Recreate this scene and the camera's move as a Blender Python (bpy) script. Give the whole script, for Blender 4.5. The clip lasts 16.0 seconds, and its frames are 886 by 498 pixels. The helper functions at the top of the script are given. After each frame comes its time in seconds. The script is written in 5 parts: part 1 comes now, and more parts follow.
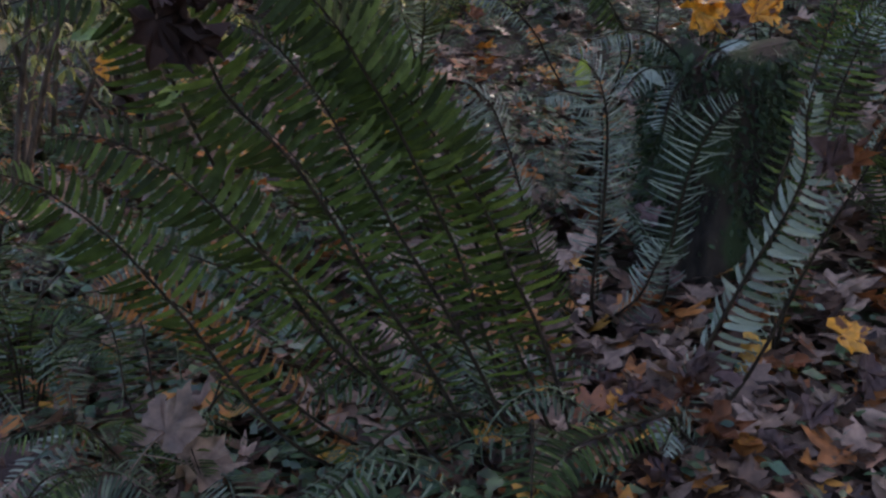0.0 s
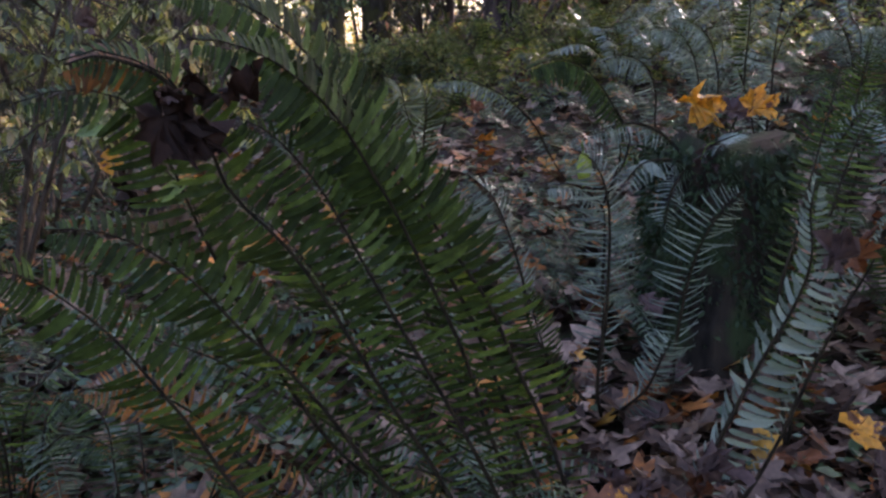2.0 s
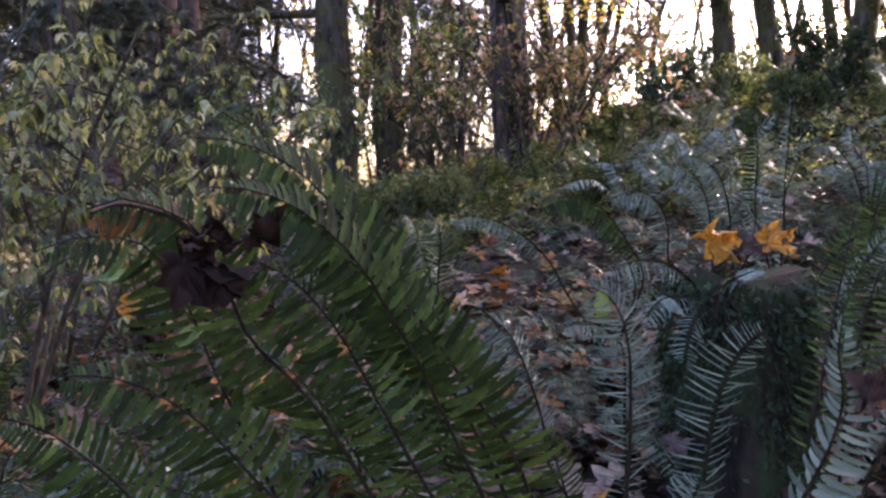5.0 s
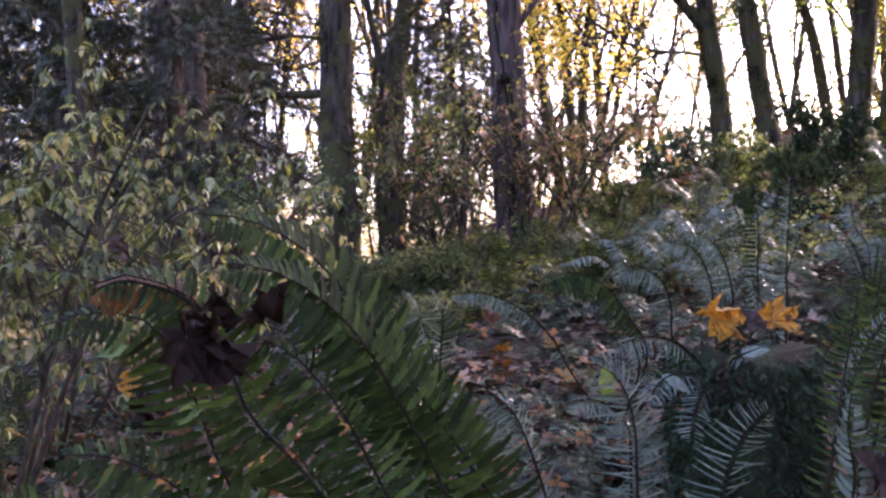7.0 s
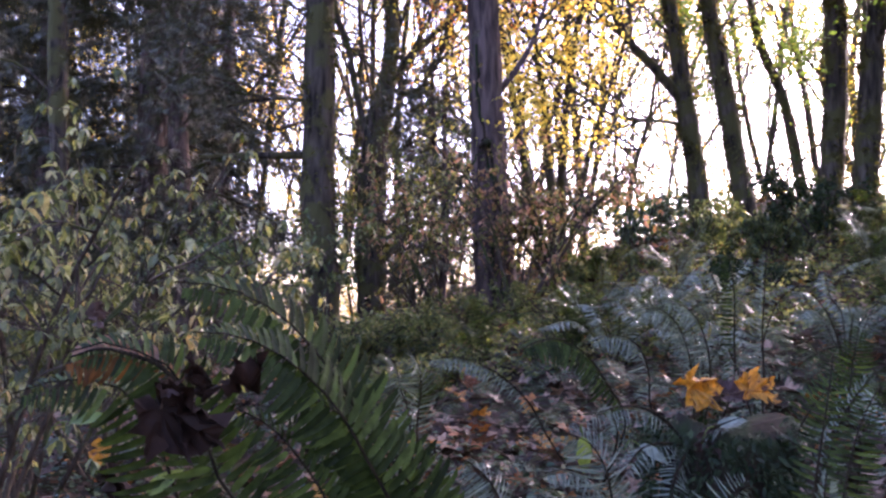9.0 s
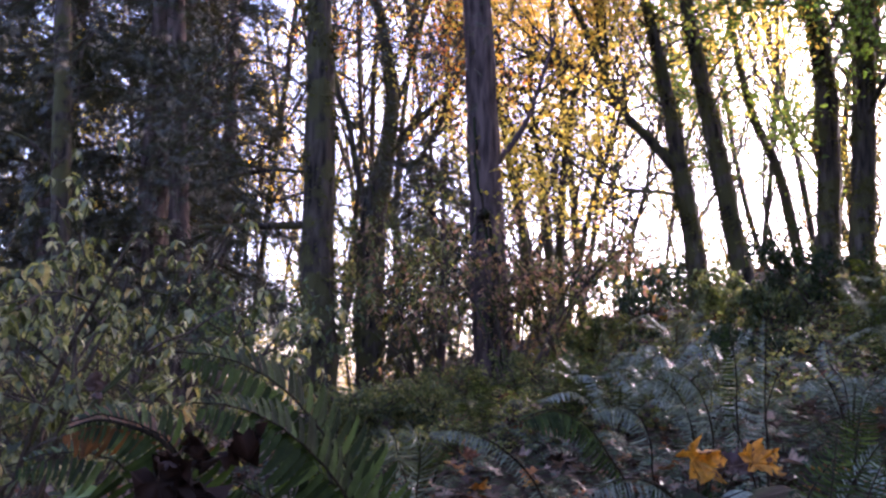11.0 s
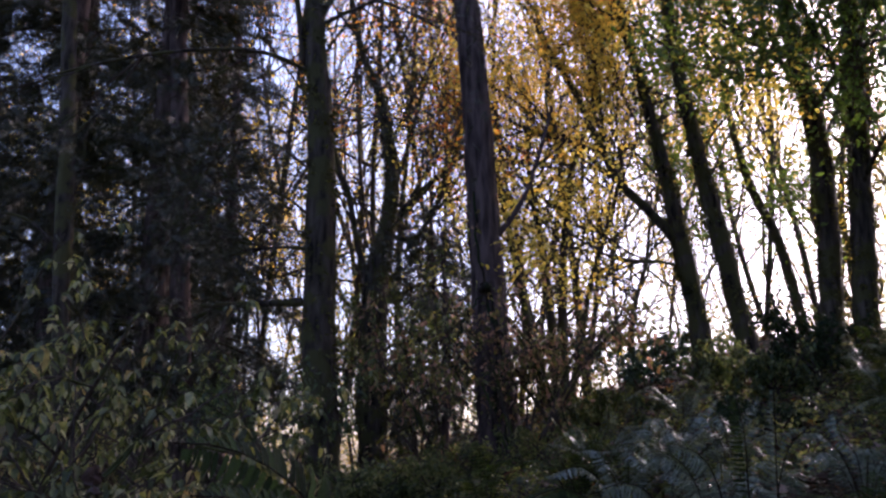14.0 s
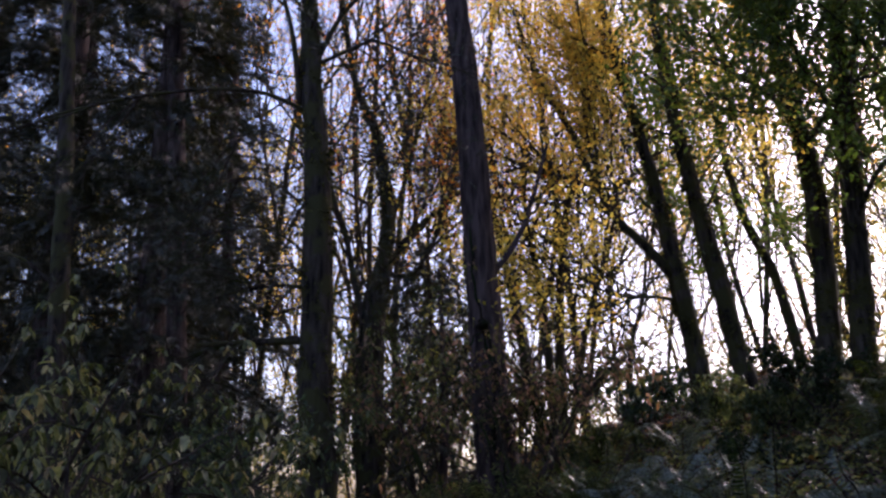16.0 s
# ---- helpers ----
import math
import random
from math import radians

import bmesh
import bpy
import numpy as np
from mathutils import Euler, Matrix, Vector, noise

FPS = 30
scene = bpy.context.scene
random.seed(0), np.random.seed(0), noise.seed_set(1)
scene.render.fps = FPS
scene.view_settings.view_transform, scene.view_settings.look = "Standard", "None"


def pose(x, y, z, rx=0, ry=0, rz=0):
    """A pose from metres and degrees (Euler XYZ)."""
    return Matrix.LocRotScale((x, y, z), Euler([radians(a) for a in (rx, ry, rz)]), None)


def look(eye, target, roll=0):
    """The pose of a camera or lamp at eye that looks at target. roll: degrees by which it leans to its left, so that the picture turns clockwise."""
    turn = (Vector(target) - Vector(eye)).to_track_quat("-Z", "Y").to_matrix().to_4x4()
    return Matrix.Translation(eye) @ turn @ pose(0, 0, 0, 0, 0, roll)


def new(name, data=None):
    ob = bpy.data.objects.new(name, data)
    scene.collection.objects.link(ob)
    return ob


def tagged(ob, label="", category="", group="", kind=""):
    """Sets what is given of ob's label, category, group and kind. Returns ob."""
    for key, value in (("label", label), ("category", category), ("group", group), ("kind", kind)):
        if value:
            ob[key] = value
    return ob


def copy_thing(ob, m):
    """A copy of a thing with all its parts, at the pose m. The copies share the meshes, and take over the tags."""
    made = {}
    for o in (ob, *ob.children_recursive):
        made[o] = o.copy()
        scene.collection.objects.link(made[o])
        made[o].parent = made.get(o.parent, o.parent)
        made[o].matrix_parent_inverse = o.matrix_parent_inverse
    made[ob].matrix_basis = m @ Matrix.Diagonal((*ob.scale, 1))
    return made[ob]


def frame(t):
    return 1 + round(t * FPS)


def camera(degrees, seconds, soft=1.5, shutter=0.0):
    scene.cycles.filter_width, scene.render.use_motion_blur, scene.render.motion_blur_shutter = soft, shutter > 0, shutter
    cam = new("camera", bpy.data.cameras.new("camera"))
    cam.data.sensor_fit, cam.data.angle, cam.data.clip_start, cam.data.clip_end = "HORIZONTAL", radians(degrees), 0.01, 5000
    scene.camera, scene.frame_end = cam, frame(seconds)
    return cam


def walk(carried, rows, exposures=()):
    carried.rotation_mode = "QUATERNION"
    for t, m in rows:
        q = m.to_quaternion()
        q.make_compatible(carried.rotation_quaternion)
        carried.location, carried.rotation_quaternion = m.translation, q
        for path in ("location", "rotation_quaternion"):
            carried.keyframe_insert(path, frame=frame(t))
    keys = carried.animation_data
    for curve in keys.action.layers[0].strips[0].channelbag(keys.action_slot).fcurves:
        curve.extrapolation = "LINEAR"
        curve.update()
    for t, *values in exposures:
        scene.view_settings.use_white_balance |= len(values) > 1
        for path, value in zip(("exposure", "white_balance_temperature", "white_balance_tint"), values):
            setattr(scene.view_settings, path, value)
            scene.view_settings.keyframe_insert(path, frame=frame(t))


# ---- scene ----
# ---------------- camera ----------------
cam = camera(55, 16.0, soft=2.55)
EYE = 1.25
# seconds, x, y, z from the first eye, bearing, elevation and lean in degrees
ROWS = [
    (0.0, 0.000, 0.000, 0.000, 0.00, -19.50, -0.00),
    (0.5, 0.000, 0.004, 0.004, -0.31, -17.93, -0.14),
    (1.0, 0.000, 0.009, 0.005, -0.13, -16.62, -0.30),
    (1.5, -0.002, 0.017, 0.005, -0.35, -15.10, -0.43),
    (2.0, -0.005, 0.018, 0.005, -0.02, -13.59, -0.09),
    (2.5, -0.011, 0.021, 0.008, -0.27, -12.18, 0.03),
    (3.0, -0.011, 0.024, 0.011, -0.21, -10.44, -0.15),
    (3.5, -0.014, 0.027, 0.015, -0.36, -9.58, -0.31),
    (4.0, -0.019, 0.031, 0.018, -0.76, -8.05, -0.37),
    (6.5, -0.015, 0.037, 0.022, -0.61, -0.81, -0.66),
    (7.0, -0.020, 0.036, 0.021, -0.82, 0.31, -0.47),
    (7.5, -0.018, 0.033, 0.023, -0.66, 1.18, -0.26),
    (8.0, -0.013, 0.030, 0.026, -0.06, 2.21, -0.01),
    (8.5, -0.014, 0.029, 0.030, 0.21, 3.15, 0.18),
    (9.0, -0.020, 0.026, 0.036, 0.56, 4.36, 0.37),
    (9.5, -0.023, 0.022, 0.038, 0.76, 6.46, 0.66),
    (12.0, -0.023, 0.022, 0.033, 0.36, 10.11, -0.12),
    (12.5, -0.026, 0.023, 0.035, 0.05, 11.32, -0.07),
    (13.0, -0.027, 0.025, 0.034, 0.36, 12.52, -0.29),
    (13.5, -0.026, 0.026, 0.045, 0.49, 13.27, -0.40),
    (14.0, -0.024, 0.025, 0.050, 0.57, 13.96, -0.69),
    (14.5, -0.025, 0.025, 0.057, 0.64, 14.28, -1.00),
    (15.0, -0.024, 0.021, 0.058, 0.55, 15.20, -0.96),
    (15.5, -0.023, 0.019, 0.062, 0.69, 15.85, -1.12),
    (16.0, -0.022, 0.018, 0.063, 0.83, 16.34, -1.19),
]
EXPOSURES = [(0.0, 2.84, 6150, 27), (4.0, 3.22, 6000, 35), (7.0, 3.27, 5900, 41), (9.5, 3.20, 5700, 44), (12.5, 2.06, 5600, 38), (16.0, 1.10, 5600, 32)]


def aim(x, y, z, bearing, elevation, lean):
    a, e = radians(bearing), radians(elevation)
    eye = Vector((x, y, z + EYE))
    return look(eye, eye + Vector((math.sin(a) * math.cos(e), math.cos(a) * math.cos(e), math.sin(e))), lean)


walk(cam, [(row[0], aim(*row[1:])) for row in ROWS], EXPOSURES)

# ---------------- sky and sun ----------------
SUN_ELEVATION, SUN_BEARING = 28, 48      # degrees; bearing from +y towards +x
world = bpy.data.worlds.new("sky")
scene.world = world
world.use_nodes = True
sky = world.node_tree.nodes.new("ShaderNodeTexSky")
sky.sky_type, sky.sun_disc = "NISHITA", False
sky.sun_elevation, sky.sun_rotation = radians(SUN_ELEVATION), radians(SUN_BEARING)
sky.air_density, sky.dust_density, sky.ozone_density = 0.9, 3.5, 0.4
background = world.node_tree.nodes["Background"]
background.inputs["Strength"].default_value = 0.15
world.node_tree.links.new(sky.outputs[0], background.inputs["Color"])

sun = new("sun", bpy.data.lights.new("sun", "SUN"))
sun.data.energy, sun.data.angle, sun.data.color = 3.6, radians(8), (1.0, 0.86, 0.68)
_a, _e = radians(SUN_BEARING), radians(SUN_ELEVATION)
sun.matrix_world = look((0, 0, 0), (-math.sin(_a) * math.cos(_e), -math.cos(_a) * math.cos(_e), -math.sin(_e)))

# ---------------- materials ----------------


def nodes_of(name):
    m = bpy.data.materials.new(name)
    m.use_nodes = True
    return m, m.node_tree.nodes, m.node_tree.links, m.node_tree.nodes["Principled BSDF"]


def ramp_of(ns, stops, how="LINEAR"):
    r = ns.new("ShaderNodeValToRGB")
    r.color_ramp.interpolation = how
    while len(r.color_ramp.elements) < len(stops):
        r.color_ramp.elements.new(0.5)
    for e, (p, c) in zip(r.color_ramp.elements, stops):
        e.position, e.color = p, (*c, 1)
    return r


def leaf_material(name, stops, rough=0.45, through_light=0.35, by_object=False, patch=0.0, glow=(1.4, 1.3, 0.6), spots=0.5, gloss=0.5, blotch=None):
    """A leaf: its colour varies from leaf to leaf, with blotches on each; light shines through it."""
    m, ns, ln, bsdf = nodes_of(name)
    if by_object:
        rnd = ns.new("ShaderNodeObjectInfo").outputs["Random"]
    else:
        rnd = ns.new("ShaderNodeNewGeometry").outputs["Random Per Island"]
    tex = ns.new("ShaderNodeTexCoord")
    if patch:
        big = ns.new("ShaderNodeTexNoise")
        big.inputs["Scale"].default_value = patch
        big.inputs["Detail"].default_value = 1.0
        ln.new(tex.outputs["Object"], big.inputs["Vector"])
        stretch = ns.new("ShaderNodeMapRange")
        stretch.inputs["From Min"].default_value, stretch.inputs["From Max"].default_value = 0.3, 0.7
        ln.new(big.outputs["Fac"], stretch.inputs["Value"])
        mix = ns.new("ShaderNodeMix")
        mix.inputs["Factor"].default_value = 0.65
        ln.new(rnd, mix.inputs[2])
        ln.new(stretch.outputs["Result"], mix.inputs[3])
        rnd = mix.outputs[0]
    ramp = ramp_of(ns, stops)
    ln.new(rnd, ramp.inputs["Fac"])
    fine = ns.new("ShaderNodeTexNoise")
    fine.inputs["Scale"].default_value, fine.inputs["Detail"].default_value = 45.0, 3.0
    ln.new(tex.outputs["Object"], fine.inputs["Vector"])
    dark = ns.new("ShaderNodeMapRange")
    dark.inputs["From Min"].default_value, dark.inputs["From Max"].default_value = 0.3, 0.7
    dark.inputs["To Min"].default_value, dark.inputs["To Max"].default_value = 1 - spots, 1 + spots * 0.5
    ln.new(fine.outputs["Fac"], dark.inputs["Value"])
    col = ns.new("ShaderNodeVectorMath")
    col.operation = "SCALE"
    ln.new(ramp.outputs["Color"], col.inputs[0])
    ln.new(dark.outputs["Result"], col.inputs["Scale"])
    if blotch:                                           # withered spots
        rot = ns.new("ShaderNodeTexNoise")
        rot.inputs["Scale"].default_value, rot.inputs["Detail"].default_value = 38.0, 4.0
        ln.new(tex.outputs["Object"], rot.inputs["Vector"])
        cut = ns.new("ShaderNodeMapRange")
        cut.inputs["From Min"].default_value, cut.inputs["From Max"].default_value = 0.56, 0.62
        ln.new(rot.outputs["Fac"], cut.inputs["Value"])
        mixc = ns.new("ShaderNodeMix")
        mixc.data_type = "RGBA"
        ln.new(cut.outputs["Result"], mixc.inputs["Factor"])
        ln.new(col.outputs[0], mixc.inputs["A"])
        mixc.inputs["B"].default_value = (*blotch, 1)
        col = ns.new("ShaderNodeVectorMath")
        col.operation = "SCALE"
        col.inputs["Scale"].default_value = 1.0
        ln.new(mixc.outputs["Result"], col.inputs[0])
    ln.new(col.outputs[0], bsdf.inputs["Base Color"])
    bsdf.inputs["Roughness"].default_value = rough
    bsdf.inputs["Specular IOR Level"].default_value = gloss
    bump = ns.new("ShaderNodeBump")
    bump.inputs["Strength"].default_value, bump.inputs["Distance"].default_value = 0.4, 0.004
    ln.new(fine.outputs["Fac"], bump.inputs["Height"])
    ln.new(bump.outputs["Normal"], bsdf.inputs["Normal"])
    if through_light:
        tr = ns.new("ShaderNodeBsdfTranslucent")
        tint = ns.new("ShaderNodeVectorMath")
        tint.operation = "MULTIPLY"
        tint.inputs[1].default_value = glow
        ln.new(col.outputs[0], tint.inputs[0])
        ln.new(tint.outputs[0], tr.inputs["Color"])
        mixs = ns.new("ShaderNodeMixShader")
        mixs.inputs["Fac"].default_value = through_light
        ln.new(bsdf.outputs[0], mixs.inputs[1])
        ln.new(tr.outputs[0], mixs.inputs[2])
        ln.new(mixs.outputs[0], ns["Material Output"].inputs["Surface"])
    return m


def bark_material(name, dark, light, moss=None, moss_amount=0.5, stretch=6.0, scale=9.0):
    m, ns, ln, bsdf = nodes_of(name)
    tex = ns.new("ShaderNodeTexCoord")
    mp = ns.new("ShaderNodeMapping")
    mp.inputs["Scale"].default_value = (scale, scale, scale / stretch)
    ln.new(tex.outputs["Object"], mp.inputs["Vector"])
    fur = ns.new("ShaderNodeTexNoise")
    fur.inputs["Scale"].default_value, fur.inputs["Detail"].default_value = 2.0, 6.0
    ln.new(mp.outputs[0], fur.inputs["Vector"])
    ramp = ramp_of(ns, [(0.35, dark), (0.62, light)])
    ln.new(fur.outputs["Fac"], ramp.inputs["Fac"])
    out = ramp.outputs["Color"]
    if moss:
        big = ns.new("ShaderNodeTexNoise")
        big.inputs["Scale"].default_value, big.inputs["Detail"].default_value = 5.5, 7.0
        ln.new(tex.outputs["Object"], big.inputs["Vector"])
        cut = ns.new("ShaderNodeMapRange")
        cut.inputs["From Min"].default_value, cut.inputs["From Max"].default_value = 0.62 - moss_amount * 0.3, 0.72 - moss_amount * 0.3
        ln.new(big.outputs["Fac"], cut.inputs["Value"])
        mix = ns.new("ShaderNodeMix")
        mix.data_type = "RGBA"
        ln.new(cut.outputs["Result"], mix.inputs["Factor"])
        ln.new(out, mix.inputs["A"])
        mix.inputs["B"].default_value = (*moss, 1)
        out = mix.outputs["Result"]
    ln.new(out, bsdf.inputs["Base Color"])
    bsdf.inputs["Roughness"].default_value = 0.9
    bsdf.inputs["Specular IOR Level"].default_value = 0.15
    bump = ns.new("ShaderNodeBump")
    bump.inputs["Strength"].default_value, bump.inputs["Distance"].default_value = 0.9, 0.03
    ln.new(fur.outputs["Fac"], bump.inputs["Height"])
    ln.new(bump.outputs["Normal"], bsdf.inputs["Normal"])
    return m


def soil_material():
    m, ns, ln, bsdf = nodes_of("forest_soil")
    tex = ns.new("ShaderNodeTexCoord")
    a = ns.new("ShaderNodeTexNoise")
    a.inputs["Scale"].default_value, a.inputs["Detail"].default_value = 14.0, 8.0
    ln.new(tex.outputs["Object"], a.inputs["Vector"])
    ramp = ramp_of(ns, [(0.3, (0.012, 0.009, 0.006)), (0.5, (0.045, 0.03, 0.02)), (0.6, (0.025, 0.035, 0.012)), (0.75, (0.10, 0.065, 0.04))])
    ln.new(a.outputs["Fac"], ramp.inputs["Fac"])
    ln.new(ramp.outputs["Color"], bsdf.inputs["Base Color"])
    bsdf.inputs["Roughness"].default_value = 0.95
    bsdf.inputs["Specular IOR Level"].default_value = 0.15
    bump = ns.new("ShaderNodeBump")
    bump.inputs["Strength"].default_value, bump.inputs["Distance"].default_value = 1.0, 0.03
    ln.new(a.outputs["Fac"], bump.inputs["Height"])
    ln.new(bump.outputs["Normal"], bsdf.inputs["Normal"])
    return m


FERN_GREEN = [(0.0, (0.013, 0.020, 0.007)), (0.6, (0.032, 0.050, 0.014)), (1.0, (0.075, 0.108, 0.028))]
# Grey-green lightened: the sky's sheen on the pinnae is put into the colour.
FERN_GREY_SHEEN = [(0.0, (0.05, 0.07, 0.05)), (0.6, (0.125, 0.16, 0.12)), (1.0, (0.23, 0.27, 0.205))]
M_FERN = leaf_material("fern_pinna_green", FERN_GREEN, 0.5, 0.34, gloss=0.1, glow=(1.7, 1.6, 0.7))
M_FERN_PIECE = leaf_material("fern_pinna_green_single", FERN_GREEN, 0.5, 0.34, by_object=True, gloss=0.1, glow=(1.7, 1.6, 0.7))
M_FERN_SHEEN = leaf_material("fern_pinna_sky_sheen", FERN_GREY_SHEEN, 0.3, 0.2, gloss=0.7)
M_FERN_SHEEN_PIECE = leaf_material("fern_pinna_sky_sheen_single", FERN_GREY_SHEEN, 0.3, 0.2, by_object=True, gloss=0.7)
M_FERN_DEAD = leaf_material("fern_pinna_withered", [(0.0, (0.10, 0.045, 0.015)), (1.0, (0.26, 0.10, 0.025))], 0.6, 0.4)
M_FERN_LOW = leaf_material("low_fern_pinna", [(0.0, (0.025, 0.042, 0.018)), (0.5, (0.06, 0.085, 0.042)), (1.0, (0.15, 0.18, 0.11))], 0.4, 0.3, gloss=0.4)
M_RACHIS = bark_material("fern_stalk", (0.010, 0.007, 0.004), (0.028, 0.020, 0.010), scale=30)
M_SOIL = soil_material()
M_LITTER = leaf_material("fallen_leaf_mixed", [(0.0, (0.018, 0.010, 0.007)), (0.35, (0.055, 0.028, 0.017)), (0.55, (0.11, 0.066, 0.044)), (0.78, (0.30, 0.205, 0.15)), (0.87, (0.20, 0.07, 0.025)), (0.96, (0.34, 0.13, 0.03)), (1.0, (0.48, 0.26, 0.04))], 0.55, 0.15, glow=(1.2, 1.0, 0.7), gloss=0.25)
M_YELLOW = leaf_material("leaf_golden_yellow", [(0.0, (0.55, 0.21, 0.015)), (1.0, (0.62, 0.29, 0.02))], 0.5, 0.3, by_object=True, spots=0.5, blotch=(0.10, 0.035, 0.012))
M_BROWN = leaf_material("leaf_dead_brown", [(0.0, (0.012, 0.007, 0.005)), (1.0, (0.036, 0.016, 0.009))], 0.7, 0.12, by_object=True, glow=(1.3, 0.8, 0.5), gloss=0.15)
M_TAN = leaf_material("leaf_dead_tan", [(0.0, (0.100, 0.064, 0.042)), (1.0, (0.190, 0.125, 0.085))], 0.55, 0.15, by_object=True, gloss=0.25)
M_MAUVE = leaf_material("leaf_dead_greyish_purple", [(0.0, (0.060, 0.035, 0.032)), (1.0, (0.110, 0.068, 0.060))], 0.55, 0.15, by_object=True, gloss=0.2)
M_RUST = leaf_material("leaf_dead_rust", [(0.0, (0.07, 0.025, 0.012)), (1.0, (0.20, 0.07, 0.025))], 0.55, 0.2, by_object=True, gloss=0.25)
M_FRESH = leaf_material("fresh_green_leaf", [(0.0, (0.10, 0.16, 0.03)), (1.0, (0.17, 0.23, 0.06))], 0.45, 0.5, by_object=True)
M_COVER = leaf_material("low_plant_leaf", [(0.0, (0.015, 0.035, 0.012)), (0.5, (0.03, 0.065, 0.025)), (1.0, (0.055, 0.09, 0.035))], 0.4, 0.2, gloss=0.5)
M_SHRUB = leaf_material("shrub_leaf", [(0.0, (0.045, 0.06, 0.022)), (0.5, (0.15, 0.17, 0.065)), (0.85, (0.32, 0.32, 0.15)), (1.0, (0.38, 0.28, 0.16))], 0.45, 0.42, gloss=0.4)
M_SHRUB_GREEN = leaf_material("green_shrub_leaf", [(0.0, (0.04, 0.065, 0.024)), (0.6, (0.10, 0.135, 0.048)), (1.0, (0.21, 0.22, 0.08))], 0.45, 0.45)
M_DARK = leaf_material("evergreen_leaf", [(0.0, (0.010, 0.020, 0.009)), (1.0, (0.032, 0.050, 0.020))], 0.5, 0.2, gloss=0.15)
M_NEEDLE = leaf_material("conifer_needles", [(0.0, (0.018, 0.023, 0.010)), (1.0, (0.058, 0.060, 0.026))], 0.5, 0.15)
M_CANOPY = leaf_material("autumn_canopy_leaf", [(0.0, (0.20, 0.23, 0.07)), (0.35, (0.38, 0.34, 0.09)), (0.55, (0.50, 0.38, 0.08)), (0.75, (0.55, 0.32, 0.06)), (1.0, (0.54, 0.22, 0.05))], 0.5, 0.85, patch=0.22, glow=(1.8, 1.65, 0.85))
M_CANOPY_GREEN = leaf_material("green_canopy_leaf", [(0.0, (0.05, 0.10, 0.025)), (0.6, (0.11, 0.17, 0.035)), (1.0, (0.26, 0.25, 0.05))], 0.45, 0.6, patch=0.5)
# Olive leaf lightened beyond its own tone, to offset the slope's shade.
M_SLOPE_LIGHTENED = leaf_material("slope_plant_leaf_lightened", [(0.0, (0.07, 0.095, 0.042)), (0.5, (0.145, 0.175, 0.08)), (1.0, (0.26, 0.255, 0.13))], 0.45, 0.6, gloss=0.3)
M_SAPLING = leaf_material("sapling_leaf", [(0.0, (0.14, 0.17, 0.04)), (0.5, (0.26, 0.22, 0.06)), (1.0, (0.42, 0.25, 0.05))], 0.6, 0.22, patch=0.4, gloss=0.2)
M_ORANGE = leaf_material("orange_canopy_leaf", [(0.0, (0.30, 0.20, 0.04)), (0.5, (0.50, 0.24, 0.03)), (1.0, (0.55, 0.15, 0.03))], 0.5, 0.75, glow=(1.6, 1.4, 0.8))
M_BRAMBLE = leaf_material("bramble_leaf", [(0.0, (0.09, 0.11, 0.03)), (0.35, (0.16, 0.16, 0.05)), (0.65, (0.20, 0.12, 0.07)), (1.0, (0.36, 0.22, 0.16))], 0.5, 0.5, glow=(1.4, 1.2, 0.8))
M_BARK = bark_material("bark_grey_brown", (0.028, 0.020, 0.019), (0.125, 0.090, 0.082))
M_BARK_MOSS = bark_material("bark_mossy", (0.012, 0.009, 0.0075), (0.08, 0.064, 0.05), (0.060, 0.056, 0.022), 0.55)
M_TWIG = bark_material("twig_bark", (0.03, 0.022, 0.016), (0.08, 0.06, 0.045), (0.05, 0.06, 0.018), 0.4, scale=20)
M_MOSS = leaf_material("tree_moss", [(0.0, (0.035, 0.036, 0.012)), (1.0, (0.11, 0.105, 0.034))], 0.8, 0.3, gloss=0.1)
M_STUMP = bark_material("stump_rotten_mossy", (0.005, 0.004, 0.003), (0.03, 0.022, 0.015), (0.020, 0.030, 0.011), 0.5, stretch=3)

# ---------------- mesh helpers ----------------
RNG = np.random.default_rng(7)


def reseed(seed):
    """Every thing grows from its own seed, so that a change to one leaves the others as they are."""
    global RNG
    RNG = np.random.default_rng(int(seed))


